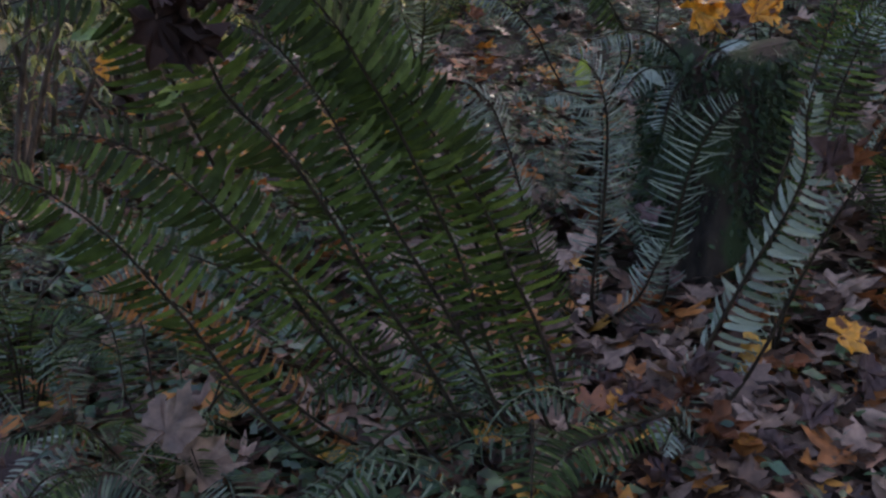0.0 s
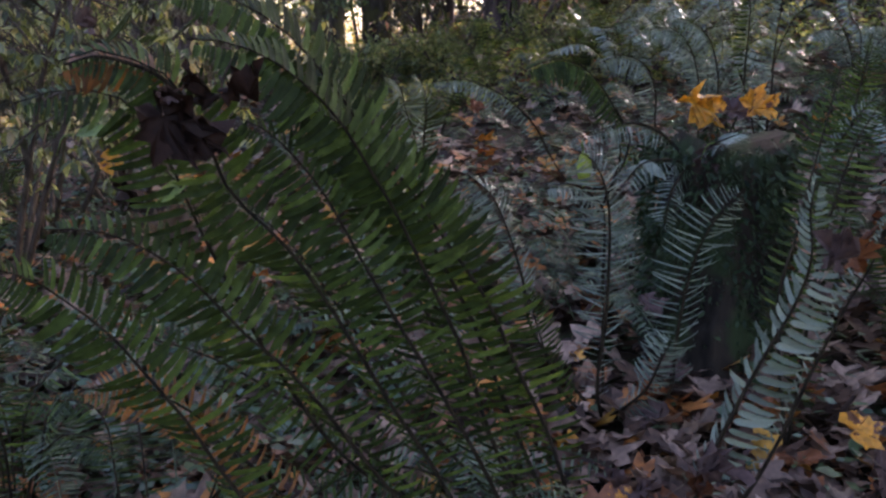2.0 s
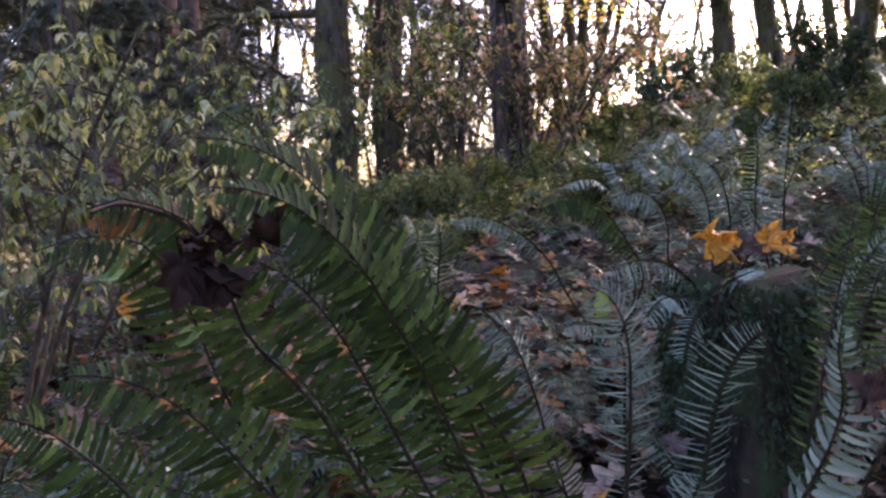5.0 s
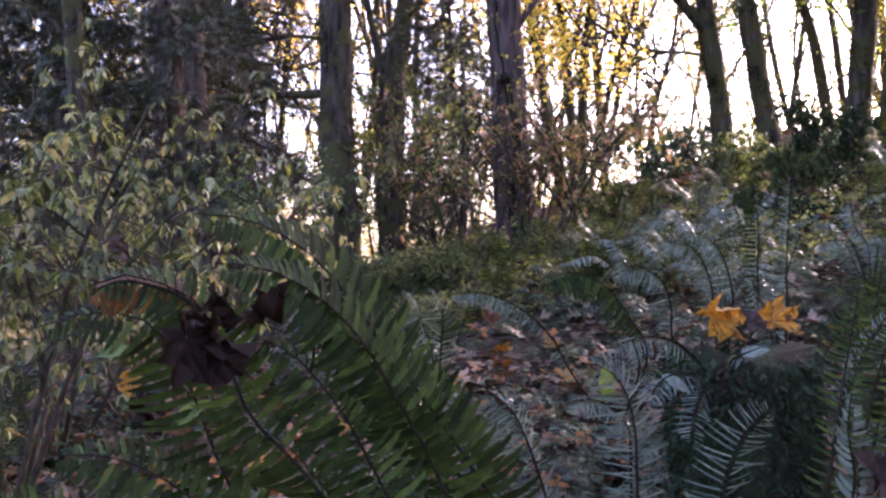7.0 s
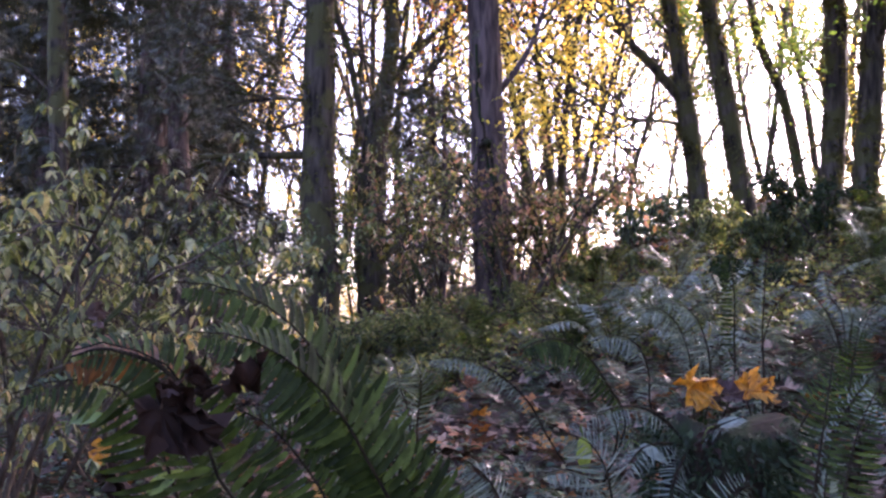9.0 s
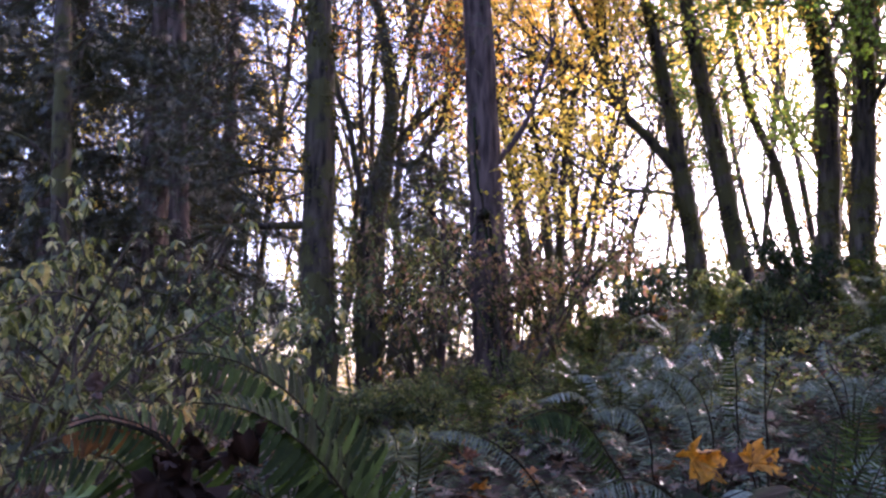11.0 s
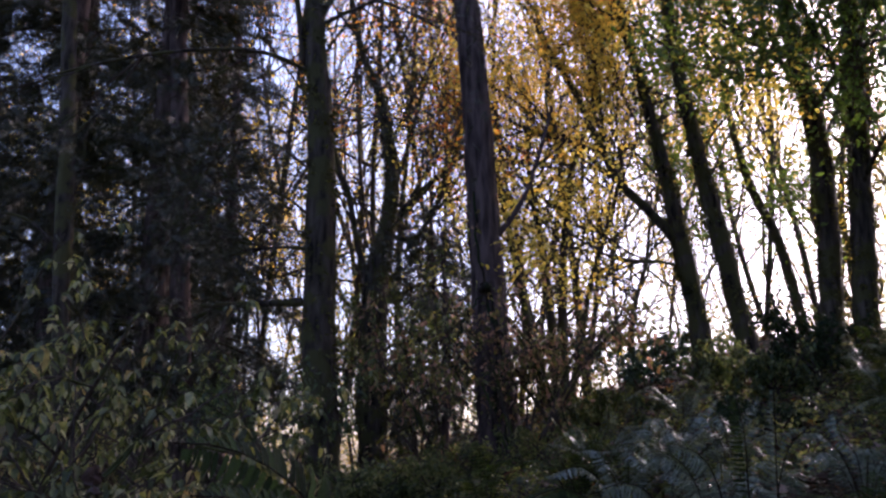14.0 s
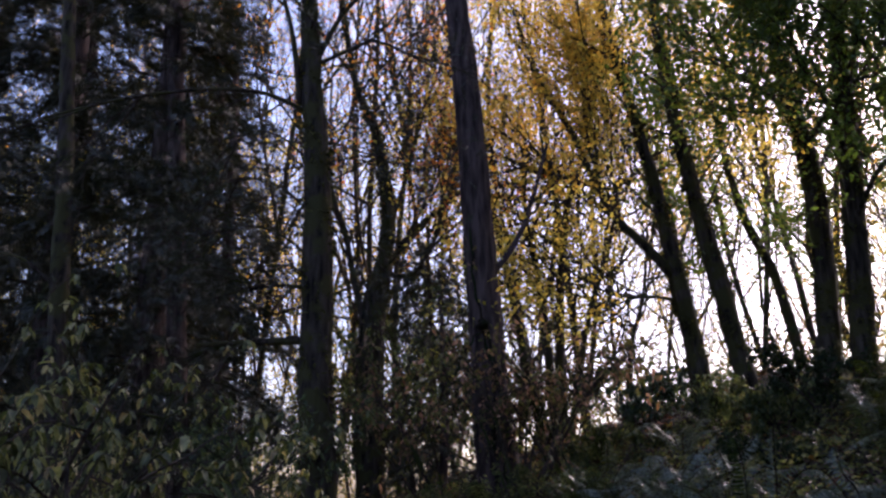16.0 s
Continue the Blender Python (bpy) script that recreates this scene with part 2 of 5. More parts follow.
class Shape:
    """Vertices and faces that are put together into one mesh."""

    def __init__(self):
        self.v, self.f, self.n = [], [], 0

    def add(self, verts, faces):
        self.v.append(np.asarray(verts, float))
        self.f.extend(np.asarray(q) + self.n for q in faces)
        self.n += len(verts)
        return self

    def add_many(self, verts, faces, turns, places):
        """One leaf repeated: turns are n 3x3 matrices (columns are the leaf's axes, with its size), places n points."""
        verts = np.asarray(verts, float)
        if len(places) == 0:
            return self
        allv = np.einsum("nij,kj->nki", turns, verts) + np.asarray(places)[:, None, :]
        off = self.n + np.arange(len(places))[:, None] * len(verts)
        self.v.append(allv.reshape(-1, 3))
        self.n += len(places) * len(verts)
        for face in faces:
            self.f.append(off + np.asarray(face)[None, :])
        return self

    def mesh(self, name, origin=(0, 0, 0), smooth=True):
        me = bpy.data.meshes.new(name)
        v = np.concatenate(self.v) - np.asarray(origin, float)
        rows = [np.atleast_2d(q) for q in self.f]
        loops = np.concatenate([q.ravel() for q in rows]).astype(np.int32)
        sizes = np.concatenate([np.full(len(q), q.shape[1]) for q in rows]).astype(np.int32)
        me.vertices.add(len(v))
        me.vertices.foreach_set("co", v.ravel().astype(np.float32))
        me.loops.add(len(loops))
        me.loops.foreach_set("vertex_index", loops)
        me.polygons.add(len(sizes))
        me.polygons.foreach_set("loop_start", np.concatenate([[0], np.cumsum(sizes)[:-1]]).astype(np.int32))
        me.update(calc_edges=True)
        if smooth:
            me.polygons.foreach_set("use_smooth", np.ones(len(sizes), bool))
        me.validate()
        return me


ORIGIN = {}


def thing(name, base, label, category, group="", kind=""):
    """An Empty at a thing's base, which holds its parts."""
    ob = new(name)
    ob.location = base
    ORIGIN[ob.name] = np.asarray(base, float)
    return tagged(ob, label, category, group, kind)


def part(name, shape, material, parent, label="", smooth=True):
    me = shape.mesh(name, ORIGIN[parent.name], smooth)
    me.materials.append(material)
    ob = new(name, me)
    ob.parent = parent
    ORIGIN[ob.name] = ORIGIN[parent.name]
    return tagged(ob, label)


def solo(name, shape, material, label, category, kind="", base=(0, 0, 0), group="", smooth=True):
    """A thing that is one mesh."""
    me = shape.mesh(name, base, smooth)
    me.materials.append(material)
    ob = new(name, me)
    ob.location = base
    ORIGIN[ob.name] = np.asarray(base, float)
    return tagged(ob, label, category, group, kind)


def unit(a):
    a = np.asarray(a, float)
    return a / np.maximum(np.linalg.norm(a, axis=-1, keepdims=True), 1e-9)


def curve(points, n):
    """A smooth line through the points, in n + 1 steps."""
    p = np.asarray(points, float)
    p = np.vstack([2 * p[0] - p[1], p, 2 * p[-1] - p[-2]])
    k = len(p) - 3
    out = []
    for s in np.linspace(0, k, n + 1):
        i = min(int(s), k - 1)
        t = s - i
        a, b, c, d = p[i:i + 4]
        out.append(0.5 * (2 * b + (c - a) * t + (2 * a - 5 * b + 4 * c - d) * t * t + (3 * b - a - 3 * c + d) * t ** 3))
    return np.array(out)


def tube(shape, line, radii, sides=8, rough=0.0, cap=True):
    line = np.asarray(line, float)
    n = len(line)
    radii = np.interp(np.linspace(0, 1, n), np.linspace(0, 1, len(radii)), radii)
    tan = unit(np.gradient(line, axis=0))
    side = unit(np.cross(tan[0], (0.3, 1, 0.1)))
    verts = []
    for i in range(n):
        side = unit(side - tan[i] * np.dot(side, tan[i]))
        other = np.cross(tan[i], side)
        a = np.arange(sides) * 2 * math.pi / sides
        r = radii[i] * (1 + (RNG.random(sides) - 0.5) * 2 * rough)
        verts.append(line[i] + np.outer(np.cos(a) * r, side) + np.outer(np.sin(a) * r, other))
    quads = []
    for i in range(n - 1):
        for k in range(sides):
            quads.append((i * sides + k, i * sides + (k + 1) % sides, (i + 1) * sides + (k + 1) % sides, (i + 1) * sides + k))
    if cap:
        quads = quads + [tuple(range((n - 1) * sides, n * sides)), tuple(reversed(range(sides)))]
    shape.add(np.concatenate(verts), quads)
    return shape


def frames_of(xdir, normal):
    """Axes for leaves: length along xdir, face to normal."""
    x = unit(xdir)
    z = unit(normal - x * np.sum(normal * x, axis=-1, keepdims=True))
    y = np.cross(z, x)
    return np.stack([x, y, z], axis=-1)


# ---- leaf outlines, one unit long along x
OVAL_V = [(0, 0, 0), (0.3, 0.2, 0.08), (0.68, 0.16, 0.0), (1, 0, -0.22), (0.7, -0.15, -0.02), (0.3, -0.2, 0.09), (0.5, 0, -0.04)]
OVAL_F = [(0, 6, 1), (1, 6, 2), (2, 6, 3), (3, 6, 4), (4, 6, 5), (5, 6, 0)]
LEAF_V = [(0, 0, 0), (0.35, 0.2, 0.04), (0.75, 0.13, 0), (1, 0, -0.1), (0.6, -0.18, 0.02)]
LEAF_F = [(0, 4, 3, 2, 1)]


def spray_outline():
    """A flat conifer spray: a twig with narrow blades on both sides."""
    v, f = [(0, -0.02, 0), (1, 0, -0.15), (0, 0.02, 0)], [(0, 1, 2)]
    for k in range(5):
        for sgn in (-1, 1):
            x, ln = 0.08 + 0.17 * k, 0.42 - 0.06 * k
            i = len(v)
            v += [(x, 0, -0.02), (x + 0.10, 0, -0.02), (x + 0.12 + ln * 0.55, sgn * ln * 0.8, -0.10 - 0.05 * k)]
            f.append((i, i + 1, i + 2))
    return v, f


NEEDLE_V, NEEDLE_F = spray_outline()


def pinna_outline():
    """A fern leaflet: slim, bent a little towards the frond's tip, eared at its base, drooping at its end."""
    v = [(0, 0, 0)]
    for x, front, back in ((0.05, 0.10, 0.05), (0.16, 0.13, 0.08), (0.5, 0.10, 0.095), (0.85, 0.07, 0.07)):
        mid = 0.13 * x * x
        v += [(x, mid, -0.10 * x * x - 0.012), (x, mid + front, -0.10 * x * x + 0.01), (x, mid - back, -0.10 * x * x + 0.01)]
    v.append((1, 0.15, -0.13))
    f = [(0, 1, 2), (0, 3, 1)]
    for k in range(3):
        i = 1 + 3 * k
        f += [(i, i + 3, i + 4, i + 1), (i, i + 2, i + 5, i + 3)]
    return v, f + [(10, 13, 11), (10, 12, 13)]


PINNA_V, PINNA_F = pinna_outline()


def maple_outline():
    """A lobed leaf, about one unit across, as a fan round its middle."""
    half = [(0, 0.60), (7, 0.50), (13, 0.47), (19, 0.44), (28, 0.40), (35, 0.42), (44, 0.47), (52, 0.56), (60, 0.47), (70, 0.44), (80, 0.41),
            (92, 0.38), (104, 0.40), (116, 0.41), (130, 0.30), (148, 0.24), (165, 0.15)]
    ring = half + [(180, 0.06)] + [(-a, r) for a, r in reversed(half[1:])]
    n = len(ring)
    v = [(0, 0, -0.03)]
    for share in (0.5, 1.0):
        v += [(share * r * math.cos(radians(a)), share * r * math.sin(radians(a)), 0.4 * (share * r) ** 2 * (0.3 + 0.7 * math.cos(radians(a * 3.2)))) for a, r in ring]
    faces = [(0, i + 1, (i + 1) % n + 1) for i in range(n)] + [(i + 1, n + i + 1, n + (i + 1) % n + 1, (i + 1) % n + 1) for i in range(n)]
    return np.array(v), faces


def simple_maple():
    """The same leaf with fewer corners, for the litter."""
    ring = [(0, 0.60), (16, 0.44), (28, 0.31), (42, 0.44), (52, 0.56), (68, 0.44), (92, 0.32), (114, 0.41), (140, 0.26), (180, 0.06)]
    ring = ring + [(-a, r) for a, r in reversed(ring[1:-1])]
    n = len(ring)
    v = [(0, 0, -0.03)] + [(r * math.cos(radians(a)), r * math.sin(radians(a)), 0.5 * r * r * (0.4 + 0.8 * math.cos(radians(2 * a + 30)))) for a, r in ring]
    return np.array(v), [(0, i + 1, (i + 1) % n + 1) for i in range(n)]


LITTER_V, LITTER_F = simple_maple()
MAPLE_V, MAPLE_F = maple_outline()

# ---------------- the ground ----------------


def ground_height(x, y):
    x, y = np.asarray(x, float), np.asarray(y, float)
    far = 10.5 - np.logaddexp(0, 10.5 - y)          # levels off past the crest
    far = np.where(y < 0, y * 0.6, far)
    side = np.clip(x, -7, 4.2)
    z = 0.15 * far + 0.03 * side * np.clip(far, 0, 10.5)
    z = z - 0.09 * np.clip(y - 10.5, 0, 25)
    return z + 0.03 * np.sin(2.3 * x + 0.7 * y) * np.sin(1.9 * y - 0.6 * x) + 0.015 * np.sin(7.1 * x + 1.3) * np.sin(6.3 * y)


def build_ground():
    near = np.concatenate([np.linspace(-400, -12, 9), np.linspace(-10, 14, 161), np.linspace(17, 400, 10)])
    side = np.concatenate([np.linspace(-400, -11, 9), np.linspace(-9, 9, 121), np.linspace(11, 400, 9)])
    gx, gy = np.meshgrid(side, near)
    z = ground_height(gx, gy)
    z = z + np.where(np.hypot(gx, gy) < 14, 0.02 * RNG.standard_normal(gx.shape), 0)
    w = len(side)
    i = np.arange(len(near) - 1)[:, None] * w + np.arange(w - 1)[None, :]
    quads = np.stack([i, i + 1, i + w + 1, i + w], -1).reshape(-1, 4)
    s = Shape()
    s.v, s.n, s.f = [np.stack([gx, gy, z], -1).reshape(-1, 3)], gx.size, [quads]
    solo("ground", s, M_SOIL, "dark forest soil sloping uphill under fallen leaves", "ground", "structure")


build_ground()


def normals_up(n, lean):
    a = RNG.standard_normal((n, 3)) * lean
    a[:, 2] = 1
    return unit(a)


def flat_dirs(n):
    a = RNG.random(n) * 2 * math.pi
    return np.stack([np.cos(a), np.sin(a), 0 * a], -1)


def slope_spots(n, y0, y1, spread=0.62):
    """Places on the slope, thick near and thin far."""
    y = y0 * (y1 / y0) ** RNG.random(n)
    x = (RNG.random(n) * 2 - 1) * spread * y
    return np.stack([x, y, ground_height(x, y)], -1)


def build_litter():
    reseed(101)
    n = 13000
    p = slope_spots(n, 0.7, 13, 0.75)
    round_about = RNG.uniform((-6, -4, 0), (6, 9, 0), (10000, 3))
    round_about[:, 2] = ground_height(round_about[:, 0], round_about[:, 1])
    p = np.concatenate([p, round_about])
    n = len(p)
    p[:, 2] += 0.01 + RNG.random(n) * 0.05
    size = 0.05 + 0.10 * RNG.random(n) ** 1.5
    turns = frames_of(flat_dirs(n) + [0, 0, 0.0], normals_up(n, 0.45)) * size[:, None, None]
    turns[:, :, 2] *= RNG.uniform(0.2, 2.2, n)[:, None]
    s = Shape().add_many(LITTER_V, LITTER_F, turns, p)
    solo("leaf_litter", s, M_LITTER, "brown, tan and orange fallen maple leaves covering the slope", "leaf litter", "stuff")


def build_low_fronds():
    """Small fern fronds that lie about on the slope, too many to count."""
    reseed(110)
    leafage = Shape()
    for k in range(320):
        y = 1.1 * (8.5 / 1.1) ** RNG.random()
        x = RNG.uniform(-0.7, 0.7) * y
        if k > 230:                                      # thicker on the open part of the slope
            y = RNG.uniform(2.3, 6.5)
            x = RNG.uniform(-0.12, 0.5) * y
        a = RNG.random() * 2 * math.pi
        if x > 0.12 * y and y < 2.4:
            continue
        p = np.array([x, y, float(ground_height(x, y)) + 0.02])
        out = np.array([math.cos(a), math.sin(a), 0]) * RNG.uniform(0.2, 0.42)
        h = RNG.uniform(0.08, 0.24)
        line = curve([p, p + out * 0.35 + [0, 0, h * 0.8], p + out * 0.75 + [0, 0, h], p + out * 1.15 + [0, 0, h * 0.6]], 14)
        tube(leafage, line, [0.003, 0.001], 3, cap=False)
        turns, places = frond_layout(line, 22, RNG.uniform(0.035, 0.065), (0, -0.3, 1), 0.25, 0.08, 0.6)
        leafage.add_many(PINNA_V, PINNA_F, turns, places)
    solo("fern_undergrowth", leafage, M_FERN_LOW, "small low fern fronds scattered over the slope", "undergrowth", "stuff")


def build_cover():
    reseed(102)
    n = 36000
    p = slope_spots(n, 0.8, 14, 0.75)
    round_about = RNG.uniform((-6, -4, 0), (6, 9, 0), (9000, 3))
    round_about[:, 2] = ground_height(round_about[:, 0], round_about[:, 1])
    p = np.concatenate([p, round_about])
    n = len(p)
    patch = np.sin(p[:, 0] * 3.1 + 1) * np.sin(p[:, 1] * 2.3 + p[:, 0]) + 0.35 * RNG.standard_normal(n)
    keep = (patch > -0.15) & ((p[:, 0] < 0.12 * p[:, 1]) | (p[:, 1] > 2.6) | (RNG.random(n) < 0.2))
    p = p[keep]
    n = len(p)
    p[:, 2] += 0.02 + 0.16 * RNG.random(n) * np.clip(patch[keep] + 0.3, 0, 1)
    size = 0.018 + 0.035 * RNG.random(n)
    turns = frames_of(flat_dirs(n) + [0, 0, 0.2], normals_up(n, 0.5)) * size[:, None, None]
    turns[:, :, 1] *= 1.5
    s = Shape().add_many(LEAF_V, LEAF_F, turns, p)
    solo("ground_cover", s, M_COVER, "low dark green creeping plants with small glossy leaves", "ground cover", "stuff")


# ---------------- ferns ----------------


def frond_layout(line, pairs, reach, face, droop=0.25, bare=0.12, slim=0.95, taper=6.0, level=None, unruly=0.055):
    """Where the pinnae of a frond sit: turns and places, along a line from base to tip."""
    t = bare + (0.985 - bare) * (1 - (1 - np.linspace(0, 1, pairs)) ** 1.45)
    s = np.linspace(0, 1, len(line))
    pos = np.stack([np.interp(t, s, line[:, k]) for k in range(3)], -1)
    tan = unit(np.stack([np.interp(t, s, np.gradient(line[:, k])) for k in range(3)], -1))
    nrm = unit(np.asarray(face) - tan * (tan @ np.asarray(face))[:, None])
    side = np.cross(nrm, tan)
    u = (t - bare) / (1 - bare)
    if level is not None:                                # lower pinnae lie level, the others follow the arch
        w = np.clip((u - 0.35) / 0.5, 0, 1)[:, None]
        w = w * w * (3 - 2 * w)
        side = np.asarray(level) * (1 - w) + side * w
        side = unit(side - tan * np.sum(side * tan, axis=1, keepdims=True))
        nrm = np.cross(tan, side)
    length = reach * np.clip(np.minimum(0.45 + 2.2 * u, 0.9 + 0.3 * u) * (1 - 0.93 * u ** taper), 0.05, 1.2)
    turns, places = [], []
    for sgn in (1, -1):
        jit = RNG.standard_normal((pairs, 3)) * unruly
        x = unit(side * sgn + tan * (0.04 + 0.16 * u[:, None] ** 4) - nrm * (droop * (0.8 + 0.4 * RNG.random((pairs, 1)))) + jit)
        ax = frames_of(x, nrm + RNG.standard_normal((pairs, 3)) * 0.08)
        ln = length * RNG.uniform(0.82, 1.06, pairs)
        wide = np.maximum(ln, 0.35 * reach) * slim * (0.95 + 0.25 * u)
        m = np.stack([ax[:, :, 0] * ln[:, None], ax[:, :, 1] * wide[:, None] * -sgn, ax[:, :, 2] * ln[:, None]], -1)
        turns.append(m)
        places.append(pos + side * sgn * 0.004 + tan * (0.006 * sgn) - nrm * 0.006)
    return np.concatenate(turns), np.concatenate(places)


PINNA_MESH = Shape().add(PINNA_V, PINNA_F).mesh("pinna")
PINNA_MESH.materials.append(M_FERN_PIECE)
PINNA_SHEEN = PINNA_MESH.copy()
PINNA_SHEEN.materials[0] = M_FERN_SHEEN_PIECE


def frond(fern, points, reach, pairs, face, material=M_FERN, pieces=False, thick=0.0048, droop=0.3, bare=0.12, slim=0.0, taper=9.0, level=None):
    line = curve(points, 60)
    run = np.concatenate([[0], np.cumsum(np.linalg.norm(np.diff(line, axis=0), axis=1))])
    even = np.linspace(0, run[-1], 30)
    line = np.stack([np.interp(even, run, line[:, k]) for k in range(3)], -1)
    pale = material is M_FERN_SHEEN
    if pale:                                             # the pale fronds wander a little
        s = np.linspace(0, 1, 30)[:, None]
        line = line + run[-1] * 0.012 * np.sin(s * 5 + RNG.random(3) * 6) * s
    stalk = tube(Shape(), line, [thick, thick * 0.8, thick * 0.25], 4)
    turns, places = frond_layout(line, pairs, reach, face, droop + (0.2 if pale else -0.08), bare, slim or (0.40 if pale else 0.62), taper, level, 0.15 if pale else 0.055)
    if not pale:                                         # a pinna is lost here and there
        keep = RNG.random(len(places)) > 0.03
        turns, places = turns[keep], places[keep]
    ob = part("frond", stalk, M_RACHIS, fern)
    if pieces:
        for m, p in zip(turns, places):
            q = new("pinna", PINNA_SHEEN if pale else PINNA_MESH)
            q.parent = ob
            q.matrix_local = Matrix.Translation(p - ORIGIN[fern.name]) @ Matrix([list(r) for r in m]).to_4x4()
        return ob
    s = Shape().add_many(PINNA_V, PINNA_F, turns, places)
    tagged(part("leafage", s, material, ob), kind="stuff")
    return ob


def loose_fern(name, fronds, length, reach, pairs, material, seed, label, spread=1.0, bias=None):
    """A fern that grows as a rosette of arching fronds from its base at the origin."""
    rng = np.random.default_rng(seed)
    ob = thing(name, (0, 0, 0), label, "fern", "ferns on the slope")
    for k in range(fronds):
        a = 2 * math.pi * (k + 0.6 * rng.random()) / fronds
        if bias is not None:
            a = bias + (rng.random() - 0.5) * 2.4
        out = np.array([math.cos(a), math.sin(a), 0])
        ln = length * rng.uniform(0.7, 1.1)
        lean = spread * rng.uniform(0.5, 1.0)
        pts = [out * 0.02, out * ln * 0.22 * lean + [0, 0, ln * 0.40], out * ln * 0.52 * lean + [0, 0, ln * 0.66], out * ln * 0.95 * lean + [0, 0, ln * (0.72 - 0.25 * lean * rng.random())]]
        pts = [p + rng.standard_normal(3) * 0.02 * ln * i for i, p in enumerate(pts)]
        frond(ob, pts, reach * rng.uniform(0.8, 1.1), pairs, -out * 0.5 + np.array([0, 0, 1.0]), material, thick=0.0035, slim=0.5)
    return ob


def build_main_fern():
    reseed(104)
    base = np.array((0.183, 1.550, 0.163))
    base[2] = ground_height(base[0], base[1])
    fern = thing("sword_fern", tuple(base), "large dark green sword fern with long arching fronds", "fern")
    up, LEVEL = (0.1, -0.75, 0.65), (-1.0, 0.5, 0.0)
    b = lambda dx, dy: tuple(base + [dx, dy, 0.01])
    frond(fern, [b(0.09, -0.03), (0.261, 1.500, 0.319), (0.190, 1.473, 0.546), (0.124, 1.447, 0.695), (0.073, 1.420, 0.819), (-0.003, 1.390, 0.940), (-0.052, 1.356, 1.021), (-0.103, 1.322, 1.092), (-0.155, 1.288, 1.138), (-0.199, 1.254, 1.163), (-0.243, 1.220, 1.174)],
          0.078, 62, up, pieces=True, slim=0.72, level=LEVEL)
    frond(fern, [b(0.06, -0.01), (0.236, 1.530, 0.274), (0.181, 1.504, 0.420), (0.119, 1.478, 0.580), (0.059, 1.452, 0.748), (0.006, 1.426, 0.865), (-0.046, 1.400, 0.969), (-0.102, 1.370, 1.069), (-0.145, 1.335, 1.153), (-0.190, 1.300, 1.222), (-0.232, 1.265, 1.274), (-0.272, 1.230, 1.304), (-0.316, 1.195, 1.323), (-0.365, 1.160, 1.326)],
          0.077, 74, up, pieces=True, slim=0.72, level=LEVEL)
    frond(fern, [b(0.02, -0.04), (0.183, 1.480, 0.292), (0.132, 1.450, 0.425), (0.079, 1.420, 0.572), (0.030, 1.390, 0.738), (-0.013, 1.360, 0.844), (-0.076, 1.330, 0.990), (-0.109, 1.295, 1.058), (-0.146, 1.260, 1.133), (-0.181, 1.225, 1.184), (-0.228, 1.190, 1.229), (-0.280, 1.155, 1.256), (-0.328, 1.120, 1.261)],
          0.076, 68, up, slim=0.72, level=LEVEL)
    frond(fern, [b(0.0, -0.05), (0.154, 1.470, 0.299), (0.103, 1.427, 0.426), (0.057, 1.385, 0.543), (-0.013, 1.343, 0.694), (-0.085, 1.300, 0.839), (-0.153, 1.280, 0.978), (-0.182, 1.250, 1.044), (-0.216, 1.220, 1.100), (-0.245, 1.190, 1.137), (-0.276, 1.160, 1.159)],
          0.068, 58, up, slim=0.72, level=LEVEL)
    frond(fern, [b(-0.03, -0.05), (0.074, 1.450, 0.312), (0.006, 1.415, 0.457), (-0.045, 1.380, 0.569), (-0.091, 1.345, 0.661), (-0.134, 1.310, 0.758), (-0.189, 1.275, 0.874), (-0.238, 1.240, 0.965), (-0.307, 1.220, 1.045), (-0.329, 1.197, 1.117), (-0.345, 1.173, 1.177), (-0.371, 1.150, 1.219), (-0.402, 1.127, 1.237), (-0.435, 1.103, 1.248), (-0.472, 1.080, 1.235)],
          0.072, 68, up, slim=0.72, level=LEVEL)
    frond(fern, [b(-0.06, -0.05), (-0.004, 1.430, 0.305), (-0.078, 1.405, 0.439), (-0.127, 1.381, 0.523), (-0.173, 1.356, 0.602), (-0.215, 1.332, 0.678), (-0.264, 1.307, 0.751), (-0.310, 1.283, 0.806), (-0.348, 1.258, 0.866), (-0.388, 1.234, 0.923), (-0.437, 1.209, 0.969), (-0.493, 1.185, 1.000), (-0.557, 1.160, 1.007)],
          0.074, 56, up, slim=0.72, level=LEVEL)
    frond(fern, [b(-0.07, -0.07), (-0.073, 1.420, 0.254), (-0.209, 1.380, 0.325), (-0.301, 1.340, 0.428), (-0.371, 1.300, 0.565), (-0.407, 1.260, 0.669), (-0.448, 1.220, 0.763), (-0.484, 1.180, 0.846), (-0.524, 1.140, 0.910), (-0.550, 1.100, 0.953), (-0.589, 1.060, 0.981)],
          0.072, 60, up, slim=0.72, level=LEVEL)
    # shorter fronds at the back
    frond(fern, [b(-0.05, 0.02), (-0.150, 1.500, 0.450), (-0.280, 1.380, 0.700), (-0.364, 1.277, 0.961), (-0.393, 1.254, 1.060), (-0.418, 1.231, 1.137), (-0.443, 1.209, 1.177), (-0.479, 1.186, 1.195), (-0.523, 1.163, 1.194), (-0.566, 1.140, 1.179)],
          0.078, 62, (0.1, -0.6, 0.8), slim=0.6)
